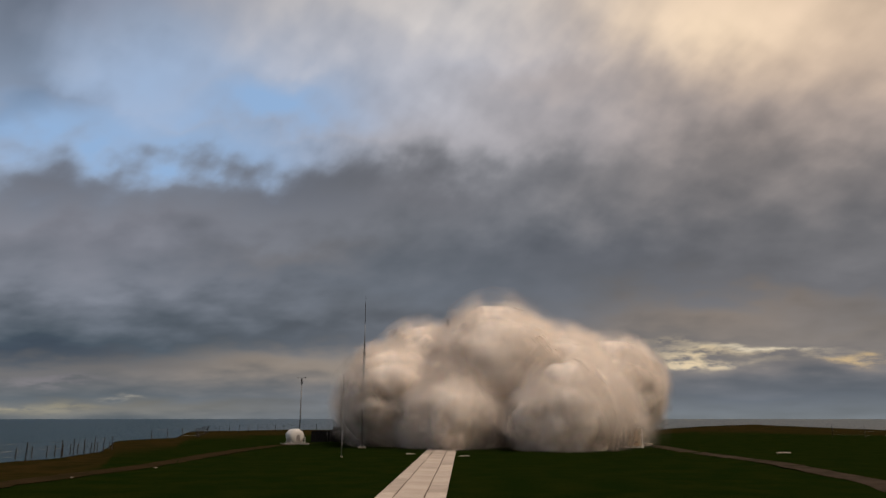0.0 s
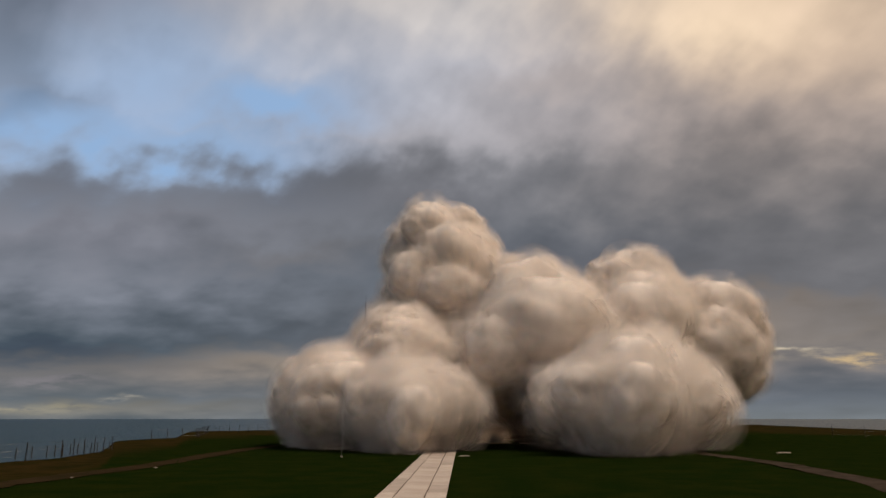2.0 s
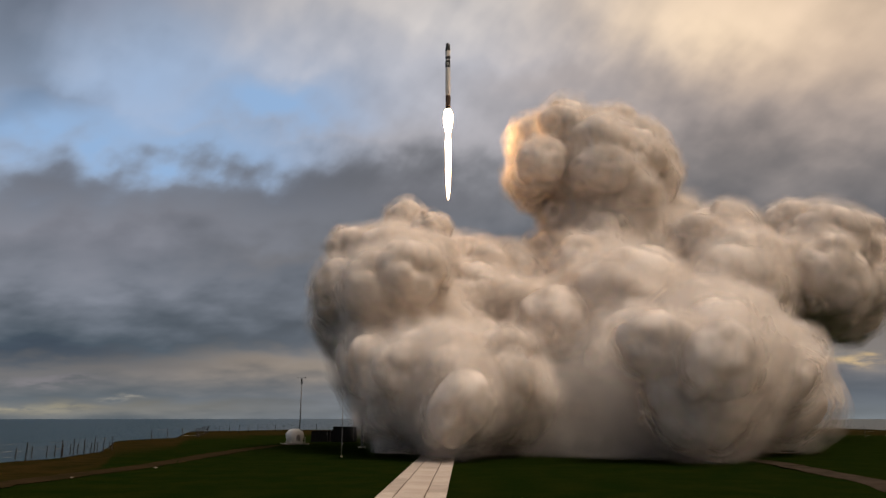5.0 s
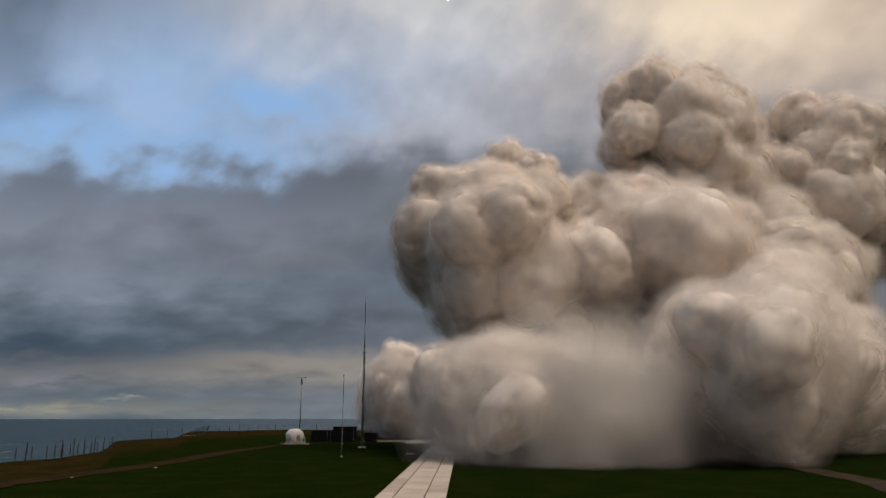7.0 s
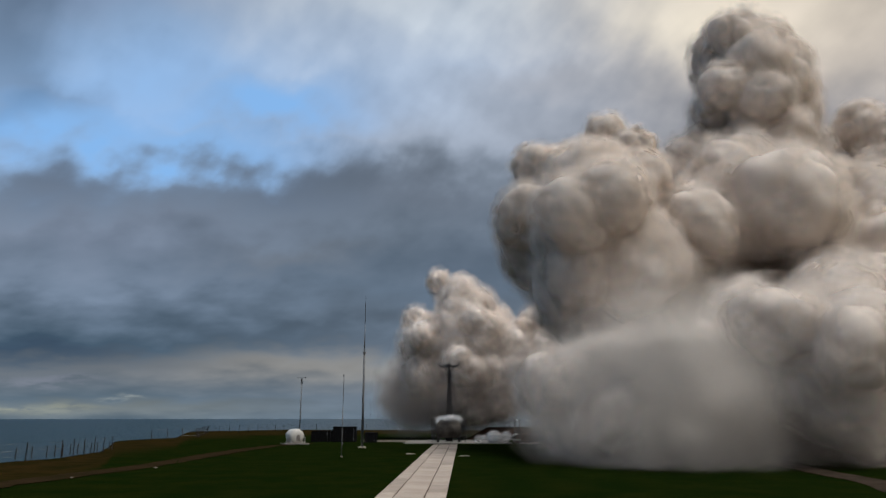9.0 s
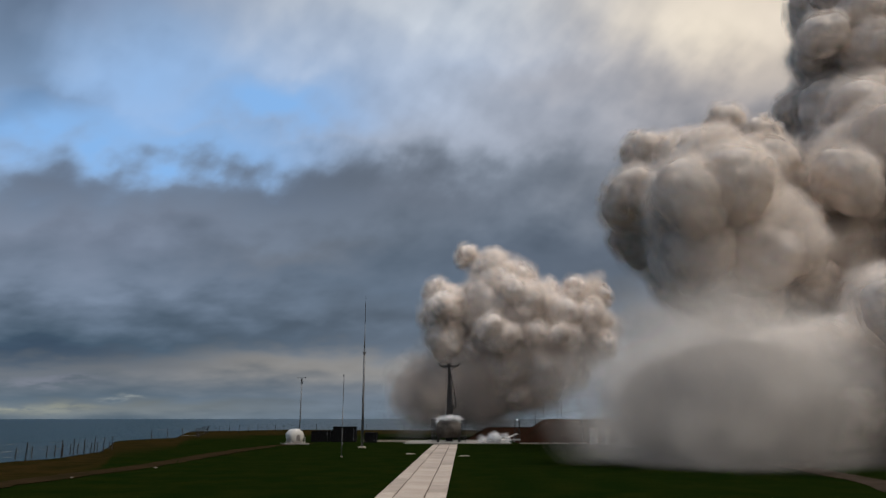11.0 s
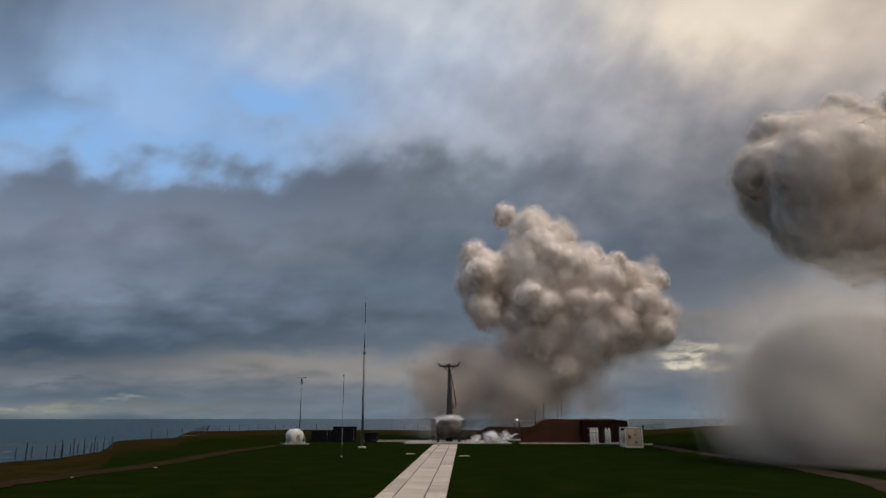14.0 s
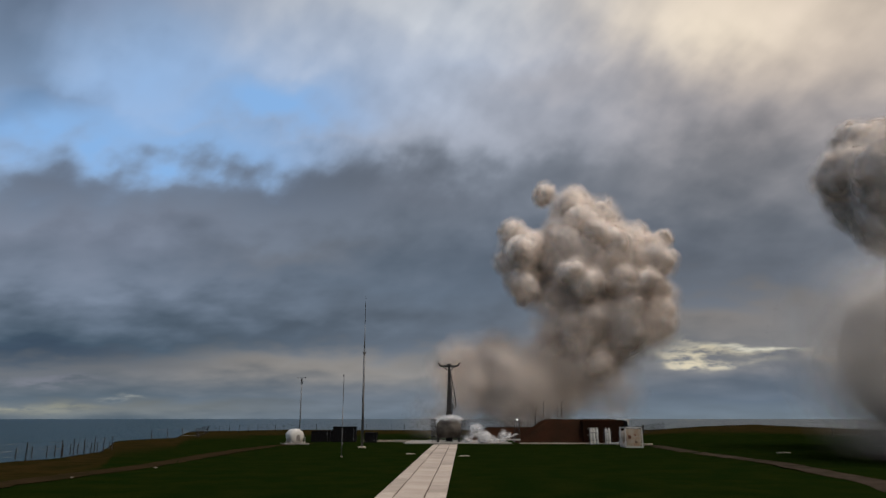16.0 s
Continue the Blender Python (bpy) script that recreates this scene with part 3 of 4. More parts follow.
def build_masts():
    tall = empty("lightning_mast", pose(-14.2, 129, 0), "tall tapered grey lightning mast on a concrete foot", "mast")
    part("foot", box(1.3, 1.3, 0.25, 0, 0, -0.02, 0.04), CONCRETE, tall)
    part("lower_pole", rod((0, 0, 0.2), (0, 0, 16.6), 0.24, 0.15, 14), STEEL, tall, smooth=True)
    part("upper_pole", rod((0, 0, 16.5), (0, 0, 21.5), 0.10, 0.07, 10), STEEL, tall, smooth=True)
    part("air_terminal", rod((0, 0, 21.4), (0, 0, 26.8), 0.055, 0.03, 8), DARK_STEEL, tall)
    part("collar", lathe([(0.26, 16.4), (0.26, 16.75)], 14), STEEL, tall)
    thin = empty("antenna_mast", pose(-13.8, 100.2, 0), "thin grey antenna mast standing in the grass", "mast")
    part("foot", box(0.4, 0.4, 0.15, 0, 0, -0.02, 0.02), CONCRETE, thin)
    part("pole", rod((0, 0, 0.1), (0, 0, 6.5), 0.07, 0.06, 10), STEEL, thin, smooth=True)
    part("whip", rod((0, 0, 6.4), (0, 0, 11.0), 0.05, 0.035, 8), STEEL, thin)
    part("clamp", box(0.2, 0.2, 0.25, 0.05, 0, 1.6, 0.02), STEEL, thin)
    part("tip", lathe([(0.07, 10.7), (0.07, 11.05)], 8), DARK_STEEL, thin)
    wind = empty("weather_mast", pose(-29.2, 149, 0), "slender weather mast with a crossarm behind the white tank", "mast")
    part("foot", box(0.8, 0.8, 0.2, 0, 0, -0.02, 0.03), CONCRETE, wind)
    part("pole", rod((0, 0, 0.1), (0, 0, 12.4), 0.13, 0.09, 10), STEEL, wind, smooth=True)
    part("head", lathe([(0.17, 12.0), (0.17, 12.9)], 10), DARK_STEEL, wind)
    part("crossarm", rod((-0.85, 0, 13.1), (0.8, 0, 13.1), 0.05, 0.05, 8), STEEL, wind)
    part("spindle", rod((0, 0, 12.8), (0, 0, 13.15), 0.05, 0.05, 8), STEEL, wind)
    part("sensor", lathe([(0.12, 13.1), (0.12, 13.3)], 8, None, pose(-0.8, 0, 0)), DARK_STEEL, wind)
    part("sensor", lathe([(0.10, 13.1), (0.10, 13.25)], 8, None, pose(0.75, 0, 0)), DARK_STEEL, wind)
    # slim masts behind the bunker
    for x, y, top in ((21.8, 172, 6.6), (23.8, 172, 8.4), (25.9, 165, 7.6), (26.9, 165, 8.2), (38.5, 175, 4.8), (21.0, 200, 4.2)):
        m = empty("slim_mast", pose(x, y, 0), "slim dark mast behind the earth bunker", "mast", "slim masts by the bunker")
        part("pole", rod((0, 0, 0), (0, 0, top), 0.07, 0.05, 8), DARK_STEEL, m)
        part("head", box(0.22, 0.22, 0.35, 0, 0, top - 0.05, 0.03), DARK_STEEL, m)
        part("foot", box(0.4, 0.4, 0.1, 0, 0, -0.03), CONCRETE, m)


def build_tank():
    tank = empty("water_tank", pose(-29.1, 144.6, 0, 0, 0, 30), "white horizontal steel tank on a concrete plinth", "tank")
    part("plinth", box(4.4, 4.6, 0.3, 0.1, 0.5, -0.05, 0.04), PAD_CONCRETE, tank)
    side = pose(0, 0.6, 1.6) @ pose(0, 0, 0, 90, 0, 0)
    part("shell", lathe([(0.3, -1.75), (0.9, -1.72), (1.2, -1.62), (1.34, -1.45), (1.36, -1.4), (1.36, 1.6), (1.34, 1.65), (1.2, 1.8), (0.9, 1.9), (0.3, 1.95)], 32, None, side), WHITE, tank, smooth=True)
    for y in (-0.5, 1.7):
        part("saddle", box(2.4, 0.35, 0.9, 0, y, 0.22, 0.04), WHITE, tank)
    part("hatch", box(0.75, 0.08, 1.1, 0.1, -1.42, 0.75, 0.03), PAD_CONCRETE, tank, "grey access hatch")
    for x in (1.35, 1.75):
        part("leg", box(0.14, 0.14, 1.2, x, -0.6, 0.2, 0.02), WHITE, tank)
    part("step", box(0.7, 0.7, 0.1, 1.55, -0.5, 1.35, 0.02), WHITE, tank)
    for i in range(3):
        part("hoop", lathe([(1.39, -0.05), (1.39, 0.05)], 32, None, pose(0, 0.6 + 1.1 * (i - 1), 1.6) @ pose(0, 0, 0, 90, 0, 0)), WHITE, tank)
    part("pipe", tube([(0.3, 0.4, 2.8), (0.3, 0.4, 3.2), (0.3, 1.2, 3.2)], 0.08), STEEL, tank)


def build_container(x, y, sx, sy, sz, turn, label, mat=None):
    """A shipping container with ribbed sides, corner posts and a pair of doors."""
    mat = mat or BLACK_BOX
    c = empty("equipment_container", pose(x, y, 0, 0, 0, turn), label, "container", "black containers by the pad")
    part("body", box(sx - 0.12, sy - 0.12, sz - 0.25, 0, 0, 0.14, 0.02), mat, c)
    part("roof", box(sx, sy, 0.1, 0, 0, sz - 0.14, 0.03), mat, c)
    part("base_rail", box(sx, sy, 0.16, 0, 0, -0.02, 0.02), mat, c)
    for ax in (-1, 1):
        for ay in (-1, 1):
            part("corner_post", box(0.16, 0.16, sz, ax * (sx / 2 - 0.06), ay * (sy / 2 - 0.06), 0, 0.02), mat, c)
    n = int(sx / 0.4)
    bm = bmesh.new()
    for i in range(n):
        box(0.16, 0.06, sz - 0.5, -sx / 2 + 0.4 * (i + 0.6), -sy / 2 + 0.05, 0.2, 0.0, bm)
    part("ribs", bm, mat, c)
    part("door_bar", rod((sx / 2 - 0.5, -sy / 2 - 0.02, 0.3), (sx / 2 - 0.5, -sy / 2 - 0.02, sz - 0.3), 0.03), STEEL, c)


def build_bunker():
    """Earth-covered blast bunker with its dark building and the gas bottles before it."""
    berm = empty("earth_berm", pose(22.5, 156, 0), "dark red-brown earth blast berm with sloping sides", "berm")
    bm = bmesh.new()
    nx, ny = 40, 18
    grid = []
    for i in range(nx + 1):
        row = []
        for j in range(ny + 1):
            x, y = -7.2 + 23.5 * i / nx, -7 + 16 * j / ny
            k = min((x + 7.2) / 6.6, (16.3 - x) / 2.2, (y + 7) / 3.4, (9 - y) / 5, 1.0)
            z = 4.75 * max(k, 0) + noise.noise((x * 0.5, y * 0.5, 3)) * 0.25 * (0 < k) - (0.05 if k <= 0 else 0)
            row.append(bm.verts.new((x, y, z)))
        grid.append(row)
    for i in range(nx):
        for j in range(ny):
            bm.faces.new((grid[i][j], grid[i + 1][j], grid[i + 1][j + 1], grid[i][j + 1]))
    part("mound", bm, RUST, berm, smooth=True)
    hut = empty("bunker_hut", pose(33.0, 149.5, 0), "dark flat-roofed equipment hut set against the berm", "hut")
    part("wall", box(8.4, 5, 4.2, -0.2, 2.0, -0.05, 0.04), RUST, hut)
    part("roof", box(8.4, 5.0, 0.45, -0.2, 2.05, 4.15, 0.04), RUST, hut, "earth-covered roof")
    part("end_wall", box(0.7, 5.4, 4.6, 4.2, 1.8, -0.05, 0.05), BLACK_BOX, hut)
    part("parapet", box(0.8, 0.5, 1.1, 4.5, -0.6, 3.7, 0.05), WHITE, hut, "white corner panel")
    part("doorway", box(1.3, 0.12, 2.4, -2.6, -0.56, 0.02, 0.02), BLACK_BOX, hut)
    for z in (1.5, 2.9):
        part("sill", box(1.8, 0.3, 0.22, -2.7, -0.7, z, 0.03), PAD_CONCRETE, hut)
    part("lamp", lathe([(0.12, 0), (0.16, 0.2), (0.1, 0.34)], 12, None, pose(-14.8, -1.5, 0.0)), PAD_CONCRETE, hut)
    for x, w in ((29.8, 1.7), (32.5, 1.4)):
        b = empty("gas_bottle_rack", pose(x, 144.6, 0), "white upright gas cylinders strapped in a steel rack", "gas cylinders", "gas racks by the hut")
        part("base", box(w + 0.3, 1.2, 0.15, 0, 0, -0.02, 0.02), STEEL, b)
        n = 3 if w > 1.5 else 2
        for i in range(n):
            part("cylinder", lathe([(0.26, 0.1), (0.27, 0.2), (0.27, 2.7), (0.2, 2.95), (0.07, 3.05), (0.07, 3.25)], 14, None, pose((i - (n - 1) / 2) * 0.58, 0, 0)), WHITE, b, smooth=True)
        for z in (0.8, 2.2):
            part("strap", box(w + 0.15, 0.06, 0.1, 0, -0.3, z, 0.01), STEEL, b)
        part("post", box(0.1, 0.1, 3.2, -w / 2 - 0.08, 0.2, 0, 0.01), DARK_STEEL, b)
        part("post", box(0.1, 0.1, 3.2, w / 2 + 0.08, 0.2, 0, 0.01), DARK_STEEL, b)
    pipe = empty("pipe_rack", pose(34.2, 143, 0), "low white pipe and valve stand on the ground", "pipework")
    part("pipe", tube([(-1.8, 0, 0.3), (-0.8, 0, 0.3), (0.1, -0.6, 0.35), (2.4, -0.6, 0.35)], 0.14), WHITE, pipe)
    part("valve", lathe([(0.2, 0.3), (0.26, 0.6), (0.1, 0.9)], 12, None, pose(0.1, -0.5, 0)), STEEL, pipe)
    for x in (-1.6, 0.2, 2.2):
        part("support", box(0.2, 0.3, 0.3, x, -0.3, -0.02, 0.02), PAD_CONCRETE, pipe)


def build_tank_frame():
    """A tank inside a white container frame, seen end on."""
    f = empty("tank_container", pose(33.6, 131.0, 0, 0, 0, -4), "stained white tank in an open container frame", "tank container")
    w, l, h = 2.9, 5.2, 3.6
    for ax in (-1, 1):
        for ay in (-1, 1):
            part("corner_post", box(0.2, 0.2, h, ax * w / 2, ay * l / 2, 0, 0.02), WHITE, f)
            part("corner_casting", box(0.3, 0.3, 0.22, ax * w / 2, ay * l / 2, h - 0.15, 0.03), DARK_STEEL, f)
        for z in (0.05, h - 0.25):
            part("side_rail", box(0.18, l, 0.18, ax * w / 2, 0, z, 0.02), WHITE, f)
    for ay in (-1, 1):
        for z in (0.05, h - 0.25):
            part("end_rail", box(w, 0.18, 0.18, 0, ay * l / 2, z, 0.02), WHITE, f)
    part("tank_shell", lathe([(0.5, -2.55), (1.2, -2.45), (1.38, -2.2), (1.4, 2.2), (1.2, 2.45), (0.5, 2.55)], 28, None, pose(0, 0, 1.85) @ pose(0, 0, 0, 90, 0, 0)), CREAM, f, "stained cream tank end", True)
    part("end_panel", box(2.5, 0.08, 2.9, 0, -2.62, 0.35, 0.03), CREAM, f, "rust-stained cream end panel")
    part("valve_box", box(0.5, 0.25, 0.6, -0.75, -2.75, 1.6, 0.03), stuff("rusty_box", (0.16, 0.07, 0.04), 0.7), f, "rust-red valve box")
    part("placard", box(0.3, 0.03, 0.3, 0.2, -2.69, 2.1, 0.01), stuff("dull_red_mark", (0.25, 0.10, 0.06), 0.7), f)
    part("placard", box(0.5, 0.03, 0.25, 0.35, -2.69, 0.9, 0.01), stuff("brown_mark", (0.14, 0.09, 0.06), 0.7), f)
    g = empty("generator_box", pose(35.0, 140.5, 0), "white equipment cabinet beside the hut", "cabinet")
    part("body", box(2.0, 1.6, 2.6, 0, 0, 0.1, 0.06), WHITE, g)
    part("base", box(2.1, 1.7, 0.14, 0, 0, -0.02, 0.02), DARK_STEEL, g)
    part("door", box(0.8, 0.05, 1.9, -0.4, -0.82, 0.4, 0.02), CREAM, g)
    part("vent", box(0.7, 0.05, 0.5, 0.5, -0.82, 1.7, 0.02), DARK_STEEL, g)


def build_gantry():
    """A small frame with a bright lamp at the pad's edge."""
    g = empty("flood_light_frame", pose(16.0, 158, 0.12), "small dark frame carrying a lit floodlight", "floodlight")
    for x in (-0.5, 0.5):
        part("post", rod((x, 0, 0), (x, 0, 4.4), 0.09), DARK_STEEL, g)
    part("beam", rod((-0.6, 0, 4.3), (0.6, 0, 4.3), 0.08), DARK_STEEL, g)
    part("brace", rod((-0.5, 0, 0.3), (0.5, 0, 3.2), 0.06), DARK_STEEL, g)
    lamp = part("lamp_head", box(0.4, 0.3, 0.3, 0, -0.1, 4.35, 0.04), DARK_STEEL, g)
    part("lamp_glass", box(0.22, 0.05, 0.16, 0, -0.27, 4.42, 0.01), LAMP, lamp, "lit warm-white lamp glass")
    p = empty("vent_pipe", pose(12.5, 154, 0.12), "low white propellant vent pipe on the apron", "pipework")
    part("pipe", tube([(-3, 0, 0.5), (0, 0, 0.55), (2.6, 0.3, 1.5), (3.2, 0.3, 1.7)], 0.16, 8), WHITE, p)
    for x in (-2.6, -0.4, 2.4):
        part("support", box(0.2, 0.3, 0.5 + (0.8 if x > 2 else 0), x, 0.05, -0.02, 0.02), STEEL, p)
    part("beam", box(3.4, 0.25, 0.25, 2.0, -0.6, 0.4, 0.03), WHITE, p, "white steel beam")


def build_fence(points, step, tall, label, group):
    """Posts of their own along a line, with wires between."""
    f = empty("fence", pose(0, 0, 0), label, "fence", group)
    first = None
    tops = []
    for a, b in zip(points, points[1:]):
        a, b = Vector(a), Vector(b)
        n = max(1, int((b - a).length / step))
        for i in range(n):
            p = a.lerp(b, i / n)
            z = height(p.x, p.y)
            if first is None:
                first = part("post", rod((0, 0, -0.3), (0, 0, tall), 0.075, 0.06, 6), WOOD, f)
                post = first
            else:
                post = new("post", first.data)
                post.parent = f
            post.matrix_basis = pose(p.x, p.y, z, random.uniform(-1, 1), random.uniform(-1, 1), 0)
            tops.append(Vector((p.x, p.y, z)))
    for k in (0.25, 0.55, 0.9):
        part("wire", tube([q + Vector((0, 0, tall * k)) for q in tops], 0.012, 3), STEEL, f)


def build_back_bank():
    """A low dark bank behind the apron, carrying the close-set fence."""
    bank = empty("earth_bank", pose(17, 178, 0), "low dark earth bank behind the launch apron", "bank")
    bm = bmesh.new()
    rows = []
    for i in range(25):
        x = -11 + i
        h = 2.9 * min(1.0, (i + 0.2) / 5) + noise.noise((x * 0.4, 1, 1)) * 0.2
        rows.append([bm.verts.new((x, y, z)) for y, z in ((-3.4, -0.05), (-1.6, h * 0.85), (0, h), (1.5, h), (4, -0.05))])
    for a, b in zip(rows, rows[1:]):
        for i in range(4):
            bm.faces.new((a[i], b[i], b[i + 1], a[i + 1]))
    part("mound", bm, RUST, bank, smooth=True)
    for i in range(17):
        x = -7 + 1.25 * i
        part("stake", rod((x, 0.3, 2.2), (x, 0.3, 4.2), 0.05, 0.04, 6), DARK_STEEL, bank)


def build_markers():
    for x, y, w, turn in ((-4.8, 107.7, 1.3, 4), (3.0, 101.7, 1.35, 0), (51.4, 111.1, 2.0, 10), (-31, 80, 0.3, 0), (-33, 66, 0.25, 0)):
        m = part("marker_slab", box(w, 0.6 * min(w, 1.2), 0.12, 0, 0, -0.02, 0.03), CONCRETE)
        m.matrix_basis = pose(x, y, height(x, y), 0, 0, turn)
        tagged(m, "small pale concrete slab lying in the grass", "slab", "slabs in the grass")


build_strip()
build_apron()
build_mount()
build_tower()
rocket = build_rocket()
build_masts()
build_tank()
for x, y, sx, sy, sz, turn in ((-26.6, 160, 4.0, 2.6, 2.4, 2), (-23.1, 163, 3.2, 2.6, 2.4, -2), (-21.3, 159, 5.0, 2.6, 3.3, 3), (-15.4, 157, 2.5, 2.4, 2.1, 0)):
    build_container(x, y, sx, sy, sz, turn, "low black equipment container on the grass" if sz < 3 else "tall black equipment container on the grass")
build_bunker()
build_tank_frame()
build_gantry()
build_fence([(-55.5, 84), (-51.5, 91), (-51.0, 98.5), (-54.0, 120), (-57, 126)], 4.0, 2.3, "weathered timber post and wire fence along the cliff edge", "cliff fences")
build_fence([(-60, 92), (-57, 106), (-58, 130)], 2.4, 1.3, "low post and wire fence on the cliff slope", "cliff fences")
build_fence([(-70, 176), (-64, 190), (-80, 250), (-60, 290), (-20, 285), (30, 284), (60, 282)], 4.6, 2.4, "far dark post and wire boundary fence", "boundary fences")
build_fence([(46, 186), (54, 205), (66, 240), (86, 283)], 2.4, 2.7, "grey mesh security fence running to the cliff", "boundary fences")
build_fence([(100, 188), (112, 180), (125, 175)], 6.0, 3.0, "tall grey steel fence posts on the hillside", "boundary fences")
build_back_bank()
build_markers()


# ---- exhaust smoke, in rigid billows ----
def billow_mesh(name, seed, shells, mats, lobes=((1.15, 0.58), (2.5, 0.27), (5.6, 0.085))):
    """A puff of radius one, heaped with round lobes, in nested shells of (size, fineness, material)."""
    verts, faces, kinds = [], [], []
    for k, level, kind in shells:
        bm = bmesh.new()
        bmesh.ops.create_icosphere(bm, subdivisions=level, radius=1.0)
        at = len(verts)
        for v in bm.verts:
            p = v.co.normalized()
            d = 0.0
            for size, amp in lobes:
                q = p * size + Vector((seed * 7.3, seed * 3.1, size))
                q += noise.noise_vector(q * 0.8 + Vector((0, 0, k * 1.5))) * 0.3
                near = noise.voronoi(q)[0][0]
                d += amp * (math.sqrt(max(0.0, 1.0 - min(near, 1.0) ** 2)) - 0.72)
            verts.append(p * (1.0 + d) * k)
        faces += [[at + v.index for v in f.verts] for f in bm.faces]
        kinds += [kind] * len(bm.faces)
        if at:
            faces.append([at, at + 1, last])
            kinds.append(kind)
        last = at
        bm.free()
    me = bpy.data.meshes.new(name)
    me.from_pydata(verts, [], faces)
    for m in mats:
        me.materials.append(m)
    me.polygons.foreach_set("material_index", kinds)
    me.polygons.foreach_set("use_smooth", [True] * len(kinds))
    return me


def reach(outline, c, angle):
    """How far the outline lies from c in a direction."""
    dx, dz = math.cos(angle), math.sin(angle)
    best = 1.0
    for (x1, z1), (x2, z2) in zip(outline, outline[1:] + outline[:1]):
        ex, ez = x2 - x1, z2 - z1
        det = dx * ez - dz * ex
        if abs(det) > 1e-9:
            s = ((x1 - c[0]) * ez - (z1 - c[1]) * ex) / det
            u = ((x1 - c[0]) * dz - (z1 - c[1]) * dx) / det
            if 0 <= u <= 1 and s > best:
                best = s
    return best


def drifting(stages, angle, rho, front, r, inset=0.98, low=0.35):
    """Rows of (seconds, place) of one billow that keeps its bearing within the spreading cloud."""
    rows = []
    for t, depth, thick, c, outline in stages:
        fan = [reach(outline, c, angle + a) for a in (-0.06, 0.0, 0.06)]
        far = sum(fan) / 3
        k = min(rho, 1.0)
        q = min((k * math.cos(angle)) ** 2 + (k * max(math.sin(angle), 0.0)) ** 2, 1.0)
        deep = depth - thick * front * math.sqrt(1.0 - q)
        scale = 157.0 / deep
        out = max((far - inset * r * scale) * k, 0.02 * far)
        x, z = c[0] + out * math.cos(angle), c[1] + out * math.sin(angle)
        place = EYE + (Vector((x, 157.0, z)) - EYE) * (deep / 157.0)
        place.z = max(place.z, low * r)
        rows.append((t, place))
    return rows


def roll(ob, rows, spin):
    walk(ob, [(t, pose(*p, *(s * t for s in spin))) for t, p in rows])


# lobes of the cloud: seconds, middle across and up, half width, half height (in the pad's upright plane), depth, half depth
LEFT = ((0, -11.5, 8.8, 7.6, 9.6, 150, 20), (1, -14.6, 11.3, 10.4, 12.7, 146, 24), (2, -23.1, 8.2, 12.8, 11.4, 142, 24), (3, -20.8, 11.4, 17.2, 14.7, 138, 26),
    (4, -17.2, 17.8, 17.4, 22.1, 136, 28), (6.5, 3.6, 41.4, 19.2, 23.7, 134, 26), (8, 24.5, 43.0, 22.5, 27.1, 132, 28), (9, 34.3, 45.1, 20.9, 28.6, 131, 28),
    (11.5, 68.4, 50.9, 24.0, 25.7, 130, 28), (13, 81.2, 54.8, 21.6, 23.9, 130, 26), (14.5, 95.1, 58.3, 19.7, 20.7, 130, 24), (16, 108.6, 57.3, 18.4, 19.3, 130, 24))
TOWER = ((0, -4.8, 13.8, 9.2, 9.7, 158, 16), (1, -6.1, 23.1, 10.6, 16.2, 158, 18), (2, -0.5, 35.2, 14.6, 17.8, 157, 19), (3, 10.0, 44.2, 16.0, 18.8, 156, 20),
    (4, 21.7, 54.8, 18.6, 16.4, 155, 20), (6.5, 51.2, 69.1, 22.4, 17.1, 154, 22), (8, 64.3, 75.2, 16.9, 19.4, 154, 22), (9, 74.3, 81.5, 16.0, 20.3, 154, 22),
    (11.5, 109.4, 98.7, 19.4, 18.5, 154, 22), (13, 129.0, 109.7, 19.7, 19.0, 154, 22), (16, 168.8, 130.9, 20.3, 20.1, 154, 22))
MIDDLE = ((0, 11.9, 14.9, 12.3, 11.6, 154, 24), (1, 14.4, 19.5, 17.4, 18.5, 152, 26), (2, 20.7, 21.4, 17.4, 20.5, 150, 28), (3, 27.1, 26.0, 21.9, 23.3, 148, 30),
    (4, 34.6, 25.2, 23.2, 20.7, 147, 30), (6.5, 41.5, 36.7, 25.5, 20.8, 144, 30), (8, 66.8, 47.8, 24.6, 20.1, 142, 30), (9, 72.2, 49.9, 24.7, 21.6, 142, 30),
    (11.5, 113.1, 62.7, 21.1, 27.9, 142, 30), (13, 130.8, 65.5, 21.2, 28.2, 142, 30), (16, 164.6, 68.3, 21.3, 28.4, 142, 30))
SHOULDER = ((0, 24.7, 11.2, 10.4, 9.6, 158, 22), (1, 35.1, 22.4, 13.1, 15.2, 158, 24), (2, 42.8, 26.2, 14.8, 15.4, 157, 25), (3, 50.3, 34.4, 15.0, 14.5, 156, 26),
    (4, 60.0, 35.8, 16.5, 16.6, 155, 28), (6.5, 69.2, 32.7, 22.8, 19.3, 150, 30), (8, 91.6, 39.5, 25.6, 23.6, 148, 30), (9, 98.7, 35.7, 26.7, 25.9, 148, 30),
    (11.5, 136.3, 33.1, 25.3, 25.7, 148, 30), (16, 185.7, 33.1, 25.3, 25.7, 148, 30))
